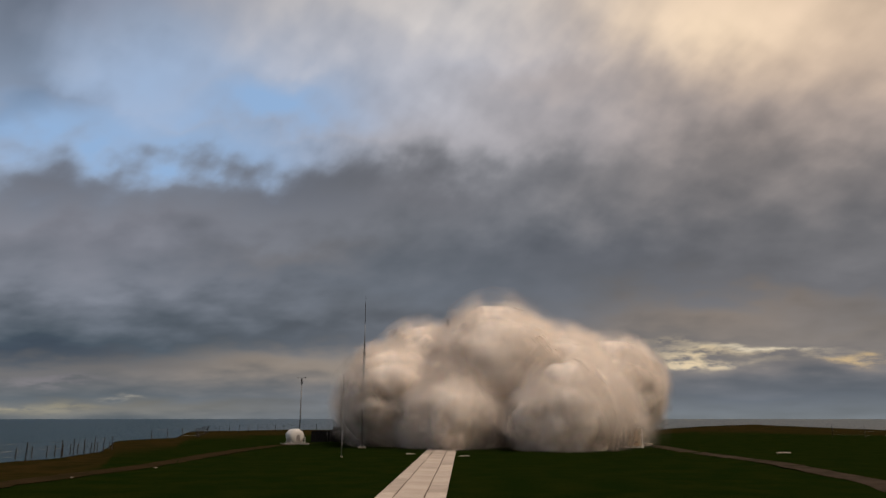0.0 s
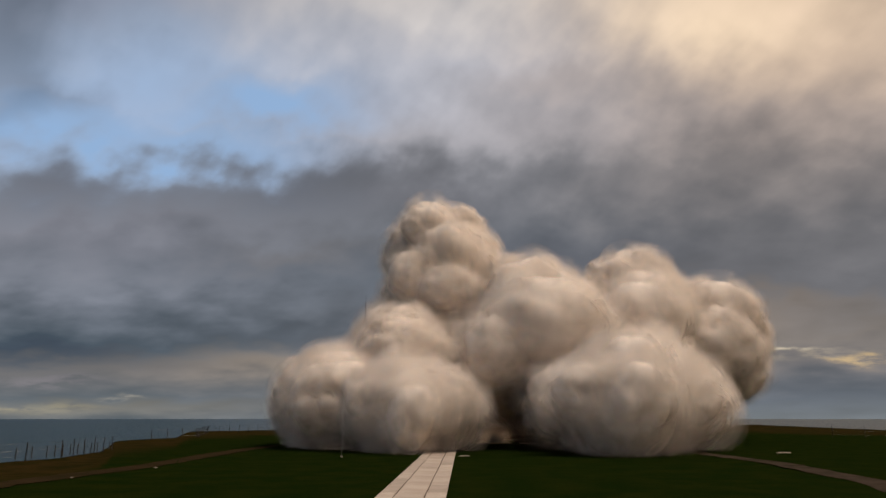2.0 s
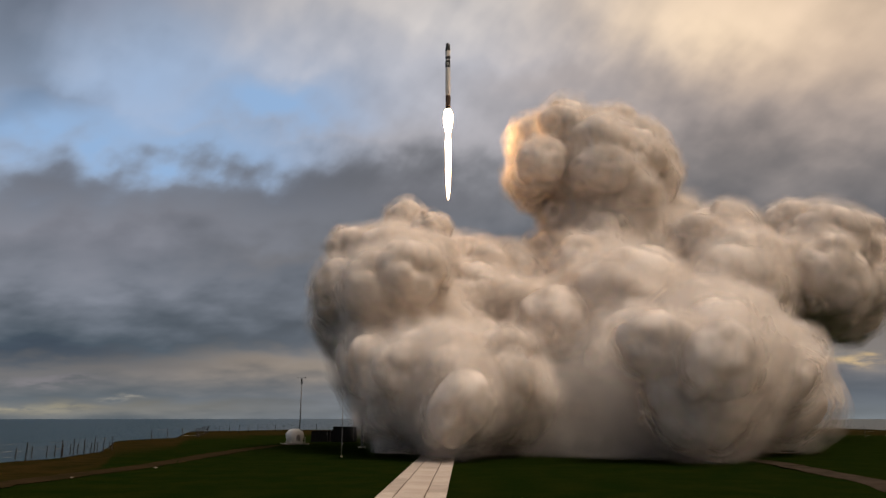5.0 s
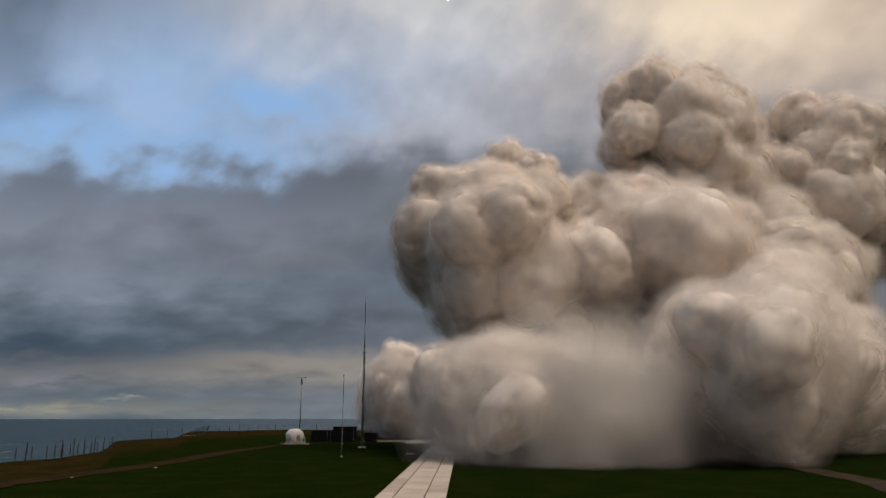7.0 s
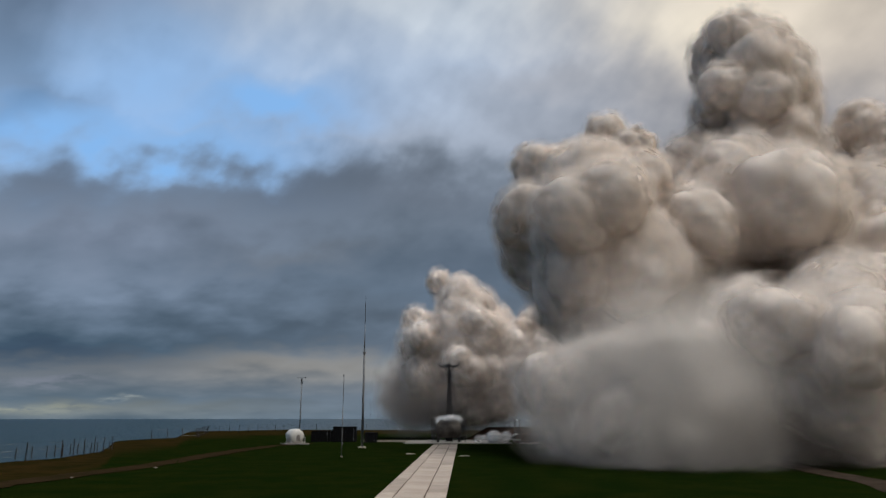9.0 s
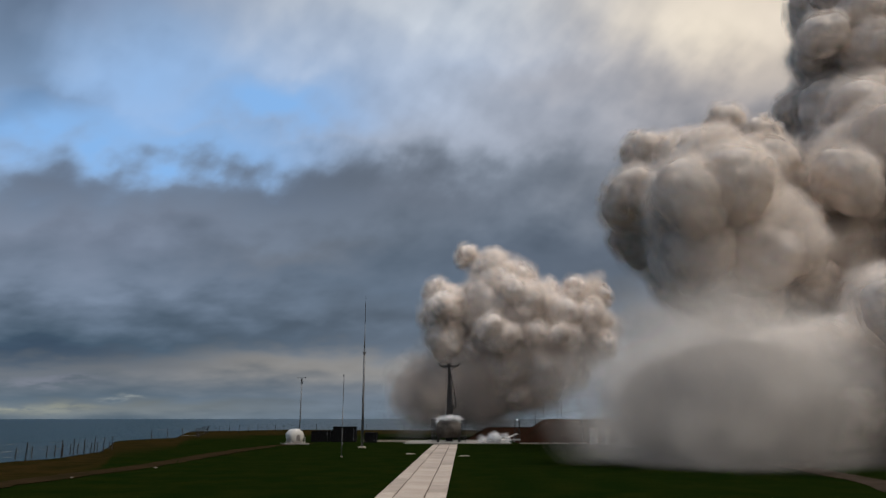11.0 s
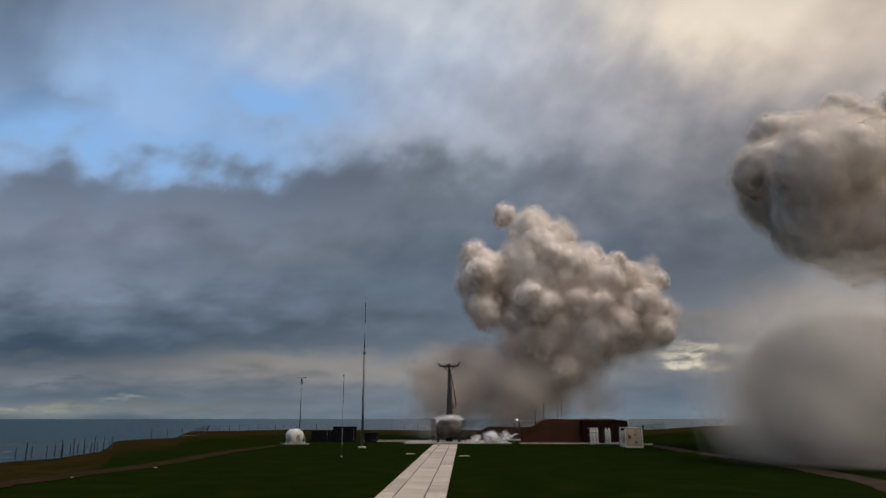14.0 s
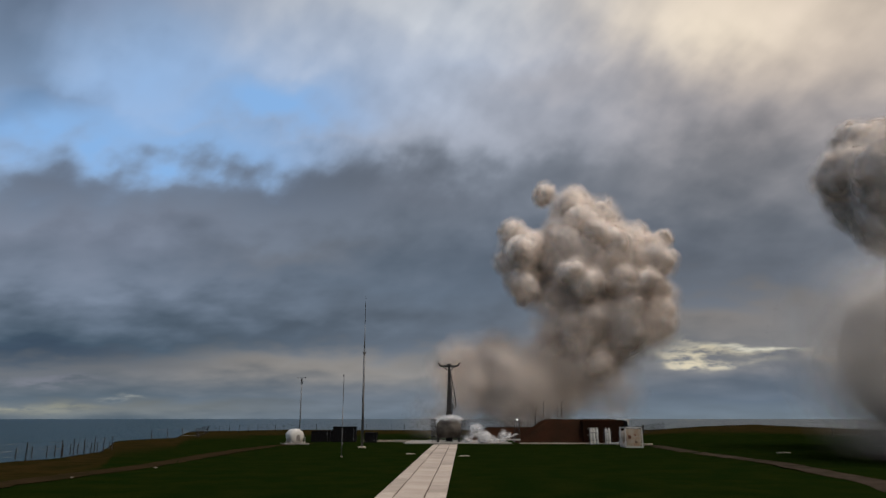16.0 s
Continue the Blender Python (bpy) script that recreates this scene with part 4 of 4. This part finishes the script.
ARM = ((0, 37.0, 11.2, 9.6, 9.9, 162, 18), (1, 48.4, 21.7, 13.2, 13.4, 164, 20), (2, 59.6, 21.7, 13.2, 13.4, 165, 20), (3, 69.4, 28.0, 14.1, 13.3, 166, 22),
    (4, 82.6, 28.0, 16.1, 14.2, 166, 24), (6.5, 88.0, 57.3, 21.7, 20.1, 166, 26), (8, 101.9, 58.2, 21.7, 23.7, 166, 28), (9, 106.4, 52.9, 22.2, 25.3, 166, 28),
    (11.5, 145.7, 54.4, 22.2, 27.3, 166, 28), (16, 198.0, 54.4, 22.2, 27.3, 166, 28))
SKIRT_L = ((0, 1.3, 4.5, 14.6, 5.9, 136, 20), (1, -4.7, 5.4, 18.3, 6.9, 130, 20), (2, -7.8, 7.0, 20.1, 10.5, 124, 22), (3, -2.9, 9.5, 23.9, 12.6, 120, 25),
    (4, 0.7, 12.7, 26.5, 17.6, 114, 26), (6.5, 8.1, 8.3, 23.8, 14.1, 106, 30), (8, 26.5, 10.3, 23.9, 16.8, 104, 28), (9, 37.4, 8.4, 23.8, 14.6, 104, 26),
    (11.5, 97.6, 10.4, 24.5, 19.2, 106, 26), (13, 118.4, 10.4, 24.5, 19.2, 108, 26), (16, 155.2, 10.4, 24.5, 19.2, 108, 26))
SKIRT_R = ((0, 26.3, 4.5, 14.6, 5.9, 136, 20), (1, 35.5, 6.4, 19.5, 8.6, 130, 22), (2, 39.9, 8.9, 22.0, 12.0, 124, 24), (3, 45.0, 12.6, 24.0, 15.7, 120, 26),
    (4, 53.2, 14.6, 25.3, 18.9, 116, 28), (6.5, 65.1, 17.4, 26.6, 23.9, 112, 34), (8, 82.6, 18.7, 28.5, 25.9, 110, 34), (9, 87.5, 18.2, 33.5, 26.4, 110, 34),
    (11.5, 123.7, 19.7, 28.6, 29.6, 112, 34), (13, 142.3, 19.7, 28.6, 29.6, 114, 34), (16, 175.8, 19.7, 28.6, 29.6, 114, 34))
SADDLE = ((0, 4.4, 10.5, 9.8, 8.4, 148, 20), (1, -3.0, 13.7, 11.1, 11.5, 147, 20), (2, -9.2, 16.8, 11.8, 13.5, 146, 22), (3, -4.2, 20.6, 14.9, 16.1, 146, 24),
    (4, 2.0, 25.0, 18.2, 17.0, 146, 24), (6.5, 20.3, 28.3, 20.1, 19.0, 144, 26), (8, 40.4, 28.3, 20.1, 19.0, 142, 26), (9, 49.1, 35.5, 19.1, 22.6, 142, 26),
    (11.5, 91.6, 39.5, 21.7, 23.6, 142, 26), (13, 114.2, 44.7, 21.9, 23.9, 142, 26), (16, 150.3, 44.7, 21.9, 23.9, 142, 26))
NECK = ((0, 5.6, 11.1, 9.8, 8.4, 162, 16), (1, 2.0, 16.1, 11.1, 11.6, 161, 18), (2, 6.4, 22.4, 14.4, 15.0, 160, 20), (3, 15.2, 28.7, 17.6, 15.2, 160, 20),
    (4, 26.4, 39.6, 17.9, 13.8, 160, 22), (6.5, 59.2, 49.7, 24.0, 16.9, 160, 22), (8, 72.9, 56.5, 21.0, 17.9, 162, 22), (9, 72.3, 63.4, 17.2, 16.8, 162, 22),
    (11.5, 100.5, 66.7, 19.9, 25.4, 164, 22), (13, 106.1, 59.8, 19.7, 26.3, 164, 22), (14.5, 119.0, 58.4, 19.7, 26.2, 164, 22), (16, 133.2, 57.0, 19.7, 26.1, 164, 22))
HAZE_BANK = ((0, 26.3, 4.5, 13.4, 4.7, 140, 10), (4, 44.6, 6.4, 30.5, 9.5, 120, 16), (6.5, 26.2, 3.4, 42.5, 8.8, 96, 14), (8, 37.3, 5.9, 41.4, 13.1, 90, 14),
    (9, 49.6, 7.9, 42.1, 17.9, 90, 16), (11.5, 64.2, 7.5, 48.8, 20.3, 88, 16), (13, 75.3, 8.8, 44.0, 22.7, 88, 16), (14.5, 90.6, 13.1, 33.2, 24.2, 92, 18),
    (16, 104.9, 18.1, 26.0, 25.8, 96, 18))
COLUMN = ((0, 1.9, 5.1, 4.9, 4.7, 178, 8), (4, -7.8, 7.5, 7.3, 7.2, 178, 9), (6.5, -9.7, 9.9, 7.6, 8.4, 180, 10), (8, -3.6, 16.1, 11.4, 12.2, 182, 12),
    (9, 3.9, 21.2, 15.6, 15.5, 184, 14), (11.5, 12.7, 29.3, 19.5, 14.2, 188, 15), (13, 16.6, 33.2, 19.3, 15.4, 190, 15), (14.5, 23.1, 37.1, 20.7, 16.3, 192, 15),
    (16, 30.5, 41.0, 21.3, 16.0, 194, 15))
COLUMN_FOOT = ((0, 1.9, 5.1, 4.9, 3.6, 178, 8), (4, -7.8, 5.7, 7.3, 5.9, 178, 9), (6.5, -9.0, 6.9, 7.9, 6.0, 180, 9), (8, -2.3, 9.4, 11.6, 9.6, 182, 11),
    (9, 8.1, 12.5, 16.0, 12.7, 184, 12), (11.5, 18.7, 18.0, 18.6, 14.1, 188, 13), (13, 23.8, 22.4, 20.6, 15.6, 190, 14), (14.5, 29.5, 24.3, 21.3, 16.3, 192, 14),
    (16, 35.3, 26.3, 20.7, 17.4, 194, 14))
COLUMN_ARM = ((0, 5.6, 5.1, 4.9, 3.6, 182, 6), (4, 2.0, 6.3, 6.1, 5.9, 182, 7), (6.5, 8.1, 9.9, 6.1, 7.2, 183, 7), (9, 20.0, 18.6, 10.6, 11.7, 186, 9),
    (11.5, 32.1, 26.0, 11.5, 12.0, 190, 10), (13, 38.4, 26.7, 11.6, 12.0, 192, 10), (14.5, 43.0, 29.2, 12.4, 12.5, 193, 10), (16, 43.8, 32.4, 10.6, 11.5, 195, 10))
COLUMN_VEIL = ((0, 0.7, 5.1, 7.3, 3.6, 186, 6), (4, -10.2, 5.7, 9.7, 5.9, 186, 7), (6.5, -11.5, 8.1, 8.6, 7.2, 187, 8), (9, -2.3, 11.2, 14.1, 9.6, 188, 9),
    (11.5, 4.4, 11.8, 18.4, 10.3, 191, 9), (13, 8.1, 12.4, 20.3, 10.9, 192, 9), (14.5, 13.1, 13.7, 22.2, 11.5, 194, 9), (16, 18.0, 14.9, 23.5, 12.2, 195, 9))


# stages: seconds, depth of the middle, half thickness, middle, outline in the pad's upright plane (metres)
TRAIL_HAZE = (
    (0.0, 184, 5, [(4, 4)][0], [(-8, -0), (-7, 10), (2, 15), (12, 12), (16, -0)]),
    (4.2, 186, 6, [(4, 7)][0], [(-11, -0), (-10, 12), (-3, 20), (9, 22), (21, -0)]),
    (6.3, 188, 6, [(1, 7)][0], [(-17, 1), (-19, 11), (-5, 22), (7, 27), (21, 0)]),
    (9.0, 190, 6, [(2, 9)][0], [(-19, 2), (-16, 11), (-12, 22), (14, 22), (26, 2)]),
    (12.5, 190, 6, [(12, 10)][0], [(-20, 2), (-13, 12), (-5, 22), (27, 22), (44, 3)]),
    (16.0, 190, 6, [(17, 10)][0], [(-17, 2), (-12, 11), (2, 22), (27, 22), (51, 10), (44, 2)]),
)
VENT = (
    (0.0, 152, 0.5, [(10, 1)][0], [(5, -1), (5, 2), (8, 2), (10, 2), (13, 2), (16, 2), (15, -0)]),
    (8.0, 152, 0.5, [(11, 1)][0], [(6, -1), (7, 2), (8, 2), (10, 1), (13, 2), (16, 2), (15, -0)]),
    (12.5, 152, 0.5, [(11, 0)][0], [(6, -1), (7, 1), (9, 1), (12, 1), (14, 2), (16, 2), (15, -0)]),
    (14.5, 152, 0.5, [(10, 1)][0], [(5, -1), (5, 2), (6, 2), (9, 2), (13, 2), (16, 2), (15, -0)]),
    (16.0, 152, 0.5, [(9, 1)][0], [(4, -1), (4, 3), (6, 4), (9, 2), (13, 2), (16, 2), (15, -0)]),
)


def build_cloud(name, label, sizes, angle0):
    """An empty with its billows: sizes are (count, smallest, largest radius in metres, least rho, meshes)."""
    cloud = empty(name, pose(0, 0, 0), label, "smoke", "exhaust smoke")
    made = []
    for n, lo, hi, inner, meshes in sizes:
        for i in range(n):
            r = random.uniform(lo, hi)
            rho, angle = max(math.sqrt((i + 0.5) / n), inner), angle0 + i * 2.39996 + n
            ob = new("wisp", random.choice(meshes))
            ob.parent = cloud
            ob.scale = (r * random.uniform(0.85, 1.18), r * random.uniform(0.88, 1.05), r * random.uniform(0.85, 1.1))
            made.append((ob, angle, rho, r))
    return made


def build_plume(name, label, stages, kinds, back=0.35, low=0.35):
    """One lobe of the cloud: a heap of billows over an ellipsoid that drifts and swells; kinds are (count, smallest, largest radius, depth in the heap, meshes)."""
    plume = empty(name, pose(0, 0, 0), label, "smoke", "exhaust smoke")
    made = []
    for n, lo, hi, shell, meshes in kinds:
        for i in range(n):
            r = random.uniform(lo, hi)
            # even directions, from the side facing the strip round to a little past the rim
            y = -1.0 + (1.0 + back) * (i + 0.5) / n
            a = i * 2.39996 + n * 1.7 + random.uniform(-0.5, 0.5)
            k = math.sqrt(max(1.0 - y * y, 0.0))
            way = Vector((k * math.cos(a), y * random.uniform(0.35, 1.1), k * math.sin(a)))
            ob = new("billow", random.choice(meshes))
            ob.parent = plume
            ob.scale = (r * random.uniform(0.8, 1.25), r * random.uniform(0.9, 1.05), r * random.uniform(0.85, 1.25))
            made.append((ob, way, r, shell * random.uniform(0.74, 1.12), low))
    return made, stages


def swelling(stages, way, r, shell, low):
    """Rows of (seconds, place) of one billow that keeps its place in its swelling lobe."""
    rows = []
    for t, x, z, wide, high, depth, thick in stages:
        deep = depth + way.y * thick * shell
        size = r * 157.0 / deep
        px = x + way.x * max(wide * shell - 0.95 * size, 0.1 * wide)
        pz = z + way.z * max(high * shell - 0.95 * size, 0.1 * high)
        place = EYE + (Vector((px, 157.0, pz)) - EYE) * (deep / 157.0)
        place.z = max(place.z, low * r)
        rows.append((t, place))
    return rows


FIRM = ((0.78, 4, 0), (0.84, 4, 1), (0.90, 4, 1), (0.96, 4, 1), (1.02, 4, 1))
LOOSE = ((0.66, 4, 0), (0.74, 4, 1), (0.82, 4, 1), (0.90, 4, 1), (0.98, 4, 1))
HEAPED = ((1.15, 0.52), (2.5, 0.22), (5.6, 0.06))
SOFT_LOBES = ((1.15, 0.42), (2.5, 0.15))
big = [billow_mesh("billow", s, FIRM, [SMOKE, SMOKE_EDGE], HEAPED) for s in range(6)]
loose = [billow_mesh("billow", s + 30, LOOSE, [SMOKE, SOFT_EDGE], ((1.15, 0.48), (2.5, 0.2))) for s in range(6)]
trail = [billow_mesh("billow", s + 40, LOOSE, [TRAIL_SMOKE, TRAIL_EDGE], HEAPED) for s in range(6)]
RINGS = [(1.0 - 0.085 * i, 4 if i < 3 else 3, 0) for i in range(9)]
thin = [billow_mesh("wisp", s + 60, RINGS, [HAZE], SOFT_LOBES) for s in range(4)]
mist = [billow_mesh("wisp", s + 90, RINGS, [PAD_HAZE], SOFT_LOBES) for s in range(4)]
veils = [billow_mesh("billow", s + 70, RINGS, [VEIL], SOFT_LOBES) for s in range(4)]
white = [billow_mesh("wisp", s + 80, RINGS[:7], [STEAM]) for s in range(3)]
plumes = [
    build_plume("smoke_plume", "grey-beige billowing smoke lobe leaning out over the grass", LEFT, ((7, 8.5, 11.5, 0.66, big), (22, 6.0, 9.5, 1.0, big), (18, 3.6, 6.0, 1.06, big))),
    build_plume("smoke_tower", "tall rounded head of beige smoke above the cloud", TOWER, ((6, 8, 11, 0.66, big), (18, 6.0, 9.0, 1.0, big), (16, 3.6, 5.8, 1.06, big)), 0.6),
    build_plume("smoke_plume", "low saddle of grey-beige smoke over the launch pad", SADDLE, ((6, 8, 11, 0.66, big), (18, 6.0, 9.5, 1.0, big), (10, 4.0, 6.0, 1.04, big))),
    build_plume("smoke_plume", "brownish neck of smoke below the tall head", NECK, ((6, 9, 12, 0.66, loose), (18, 6.0, 10, 1.0, loose), (10, 4.0, 6.0, 1.04, loose)), 0.5),
    build_plume("smoke_plume", "broad middle heap of grey-beige smoke", MIDDLE, ((8, 10, 13, 0.66, big), (22, 7.0, 10.5, 1.0, big), (14, 4.0, 6.4, 1.04, big))),
    build_plume("smoke_plume", "round shoulder of beige smoke on the cloud", SHOULDER, ((7, 9, 12, 0.66, big), (20, 6.4, 9.8, 1.0, big), (14, 3.8, 6.0, 1.04, big))),
    build_plume("smoke_plume", "outflung arm of brownish smoke downwind of the pad", ARM, ((6, 8, 11, 0.66, big), (18, 5.8, 8.8, 1.0, big), (16, 3.4, 5.6, 1.06, big)), 0.5),
    build_plume("smoke_skirt", "soft grey smoke rolling along the grass beside the strip", SKIRT_L, ((10, 7.5, 10, 0.66, loose), (28, 4.8, 8.0, 1.0, loose))),
    build_plume("smoke_skirt", "soft grey smoke bank rolling over the grass", SKIRT_R, ((10, 9, 12, 0.66, loose), (30, 5.4, 9.0, 1.0, loose))),
    build_plume("smoke_column", "pale pinkish smoke column drifting behind the launch pad", COLUMN, ((7, 6.5, 9, 0.66, trail), (16, 4.8, 7.4, 1.0, trail), (14, 2.8, 4.6, 1.06, trail)), 0.5),
    build_plume("smoke_column", "brownish foot of the smoke column behind the pad", COLUMN_FOOT, ((8, 7, 9.5, 0.66, trail), (14, 5.5, 8, 1.0, veils), (12, 4.4, 6.4, 0.85, trail)), 0.5),
    build_plume("smoke_column", "small ragged side arm of the smoke column", COLUMN_ARM, ((5, 4, 5.6, 0.66, trail), (10, 3.0, 4.6, 1.0, trail), (10, 4.0, 6.0, 1.1, veils)), 0.6),
    build_plume("smoke_veil", "thin brown smoke veil round the foot of the column", COLUMN_VEIL, ((20, 6.5, 10, 0.95, veils),), 0.6),
    build_plume("low_haze", "thin grey smoke haze trailing low over the grass", HAZE_BANK, ((8, 11, 15, 0.6, thin), (18, 7, 11, 1.0, thin)), 0.6, 0.2),
]
trail_haze = build_cloud("pad_haze", "thin brownish smoke haze hanging behind the pad", ((8, 10, 12.5, 0, mist), (10, 7, 9, 0.6, mist)), 0.7)
vent_cloud = build_cloud("vent_vapour", "white cold vapour spilling from the vent pipe", ((9, 0.9, 1.5, 0, white), (12, 0.5, 0.9, 0.5, white)), 0.3)
cap = empty("deluge_mist", pose(1.2, 156.4, 4.6), "white mist resting over the launch mount", "mist")
for i in range(9):
    wisp = new("wisp", white[i % 3])
    wisp.parent = cap
    wisp.location = ((i - 4) * 0.5, random.uniform(-1.5, 0.5), 0.35 - 0.05 * abs(i - 4) + random.uniform(-0.2, 0.2))
    wisp.scale = (1.3, 1.2, 0.75)


def motions():
    rows = []
    for i in range(33):
        t = i * 0.5
        u = t - 4.2
        rows.append((t, pose(1.2, 157, 60.5 + 19.5 * u + 1.75 * u * u, 0, 0, 0)))
    walk(rocket, rows)
    for made, stages in plumes:
        for ob, way, r, shell, low in made:
            roll(ob, swelling(stages, way, r, shell, low), [random.uniform(-6, 6) for _ in range(3)])
    for cloud, stages, low in ((trail_haze, TRAIL_HAZE, 0.3), (vent_cloud, VENT, 0.5)):
        for ob, angle, rho, r in cloud:
            roll(ob, drifting(stages, angle, rho, random.uniform(0.6, 1.0), r, 1.0, low), [random.uniform(-6, 6) for _ in range(3)])


motions()
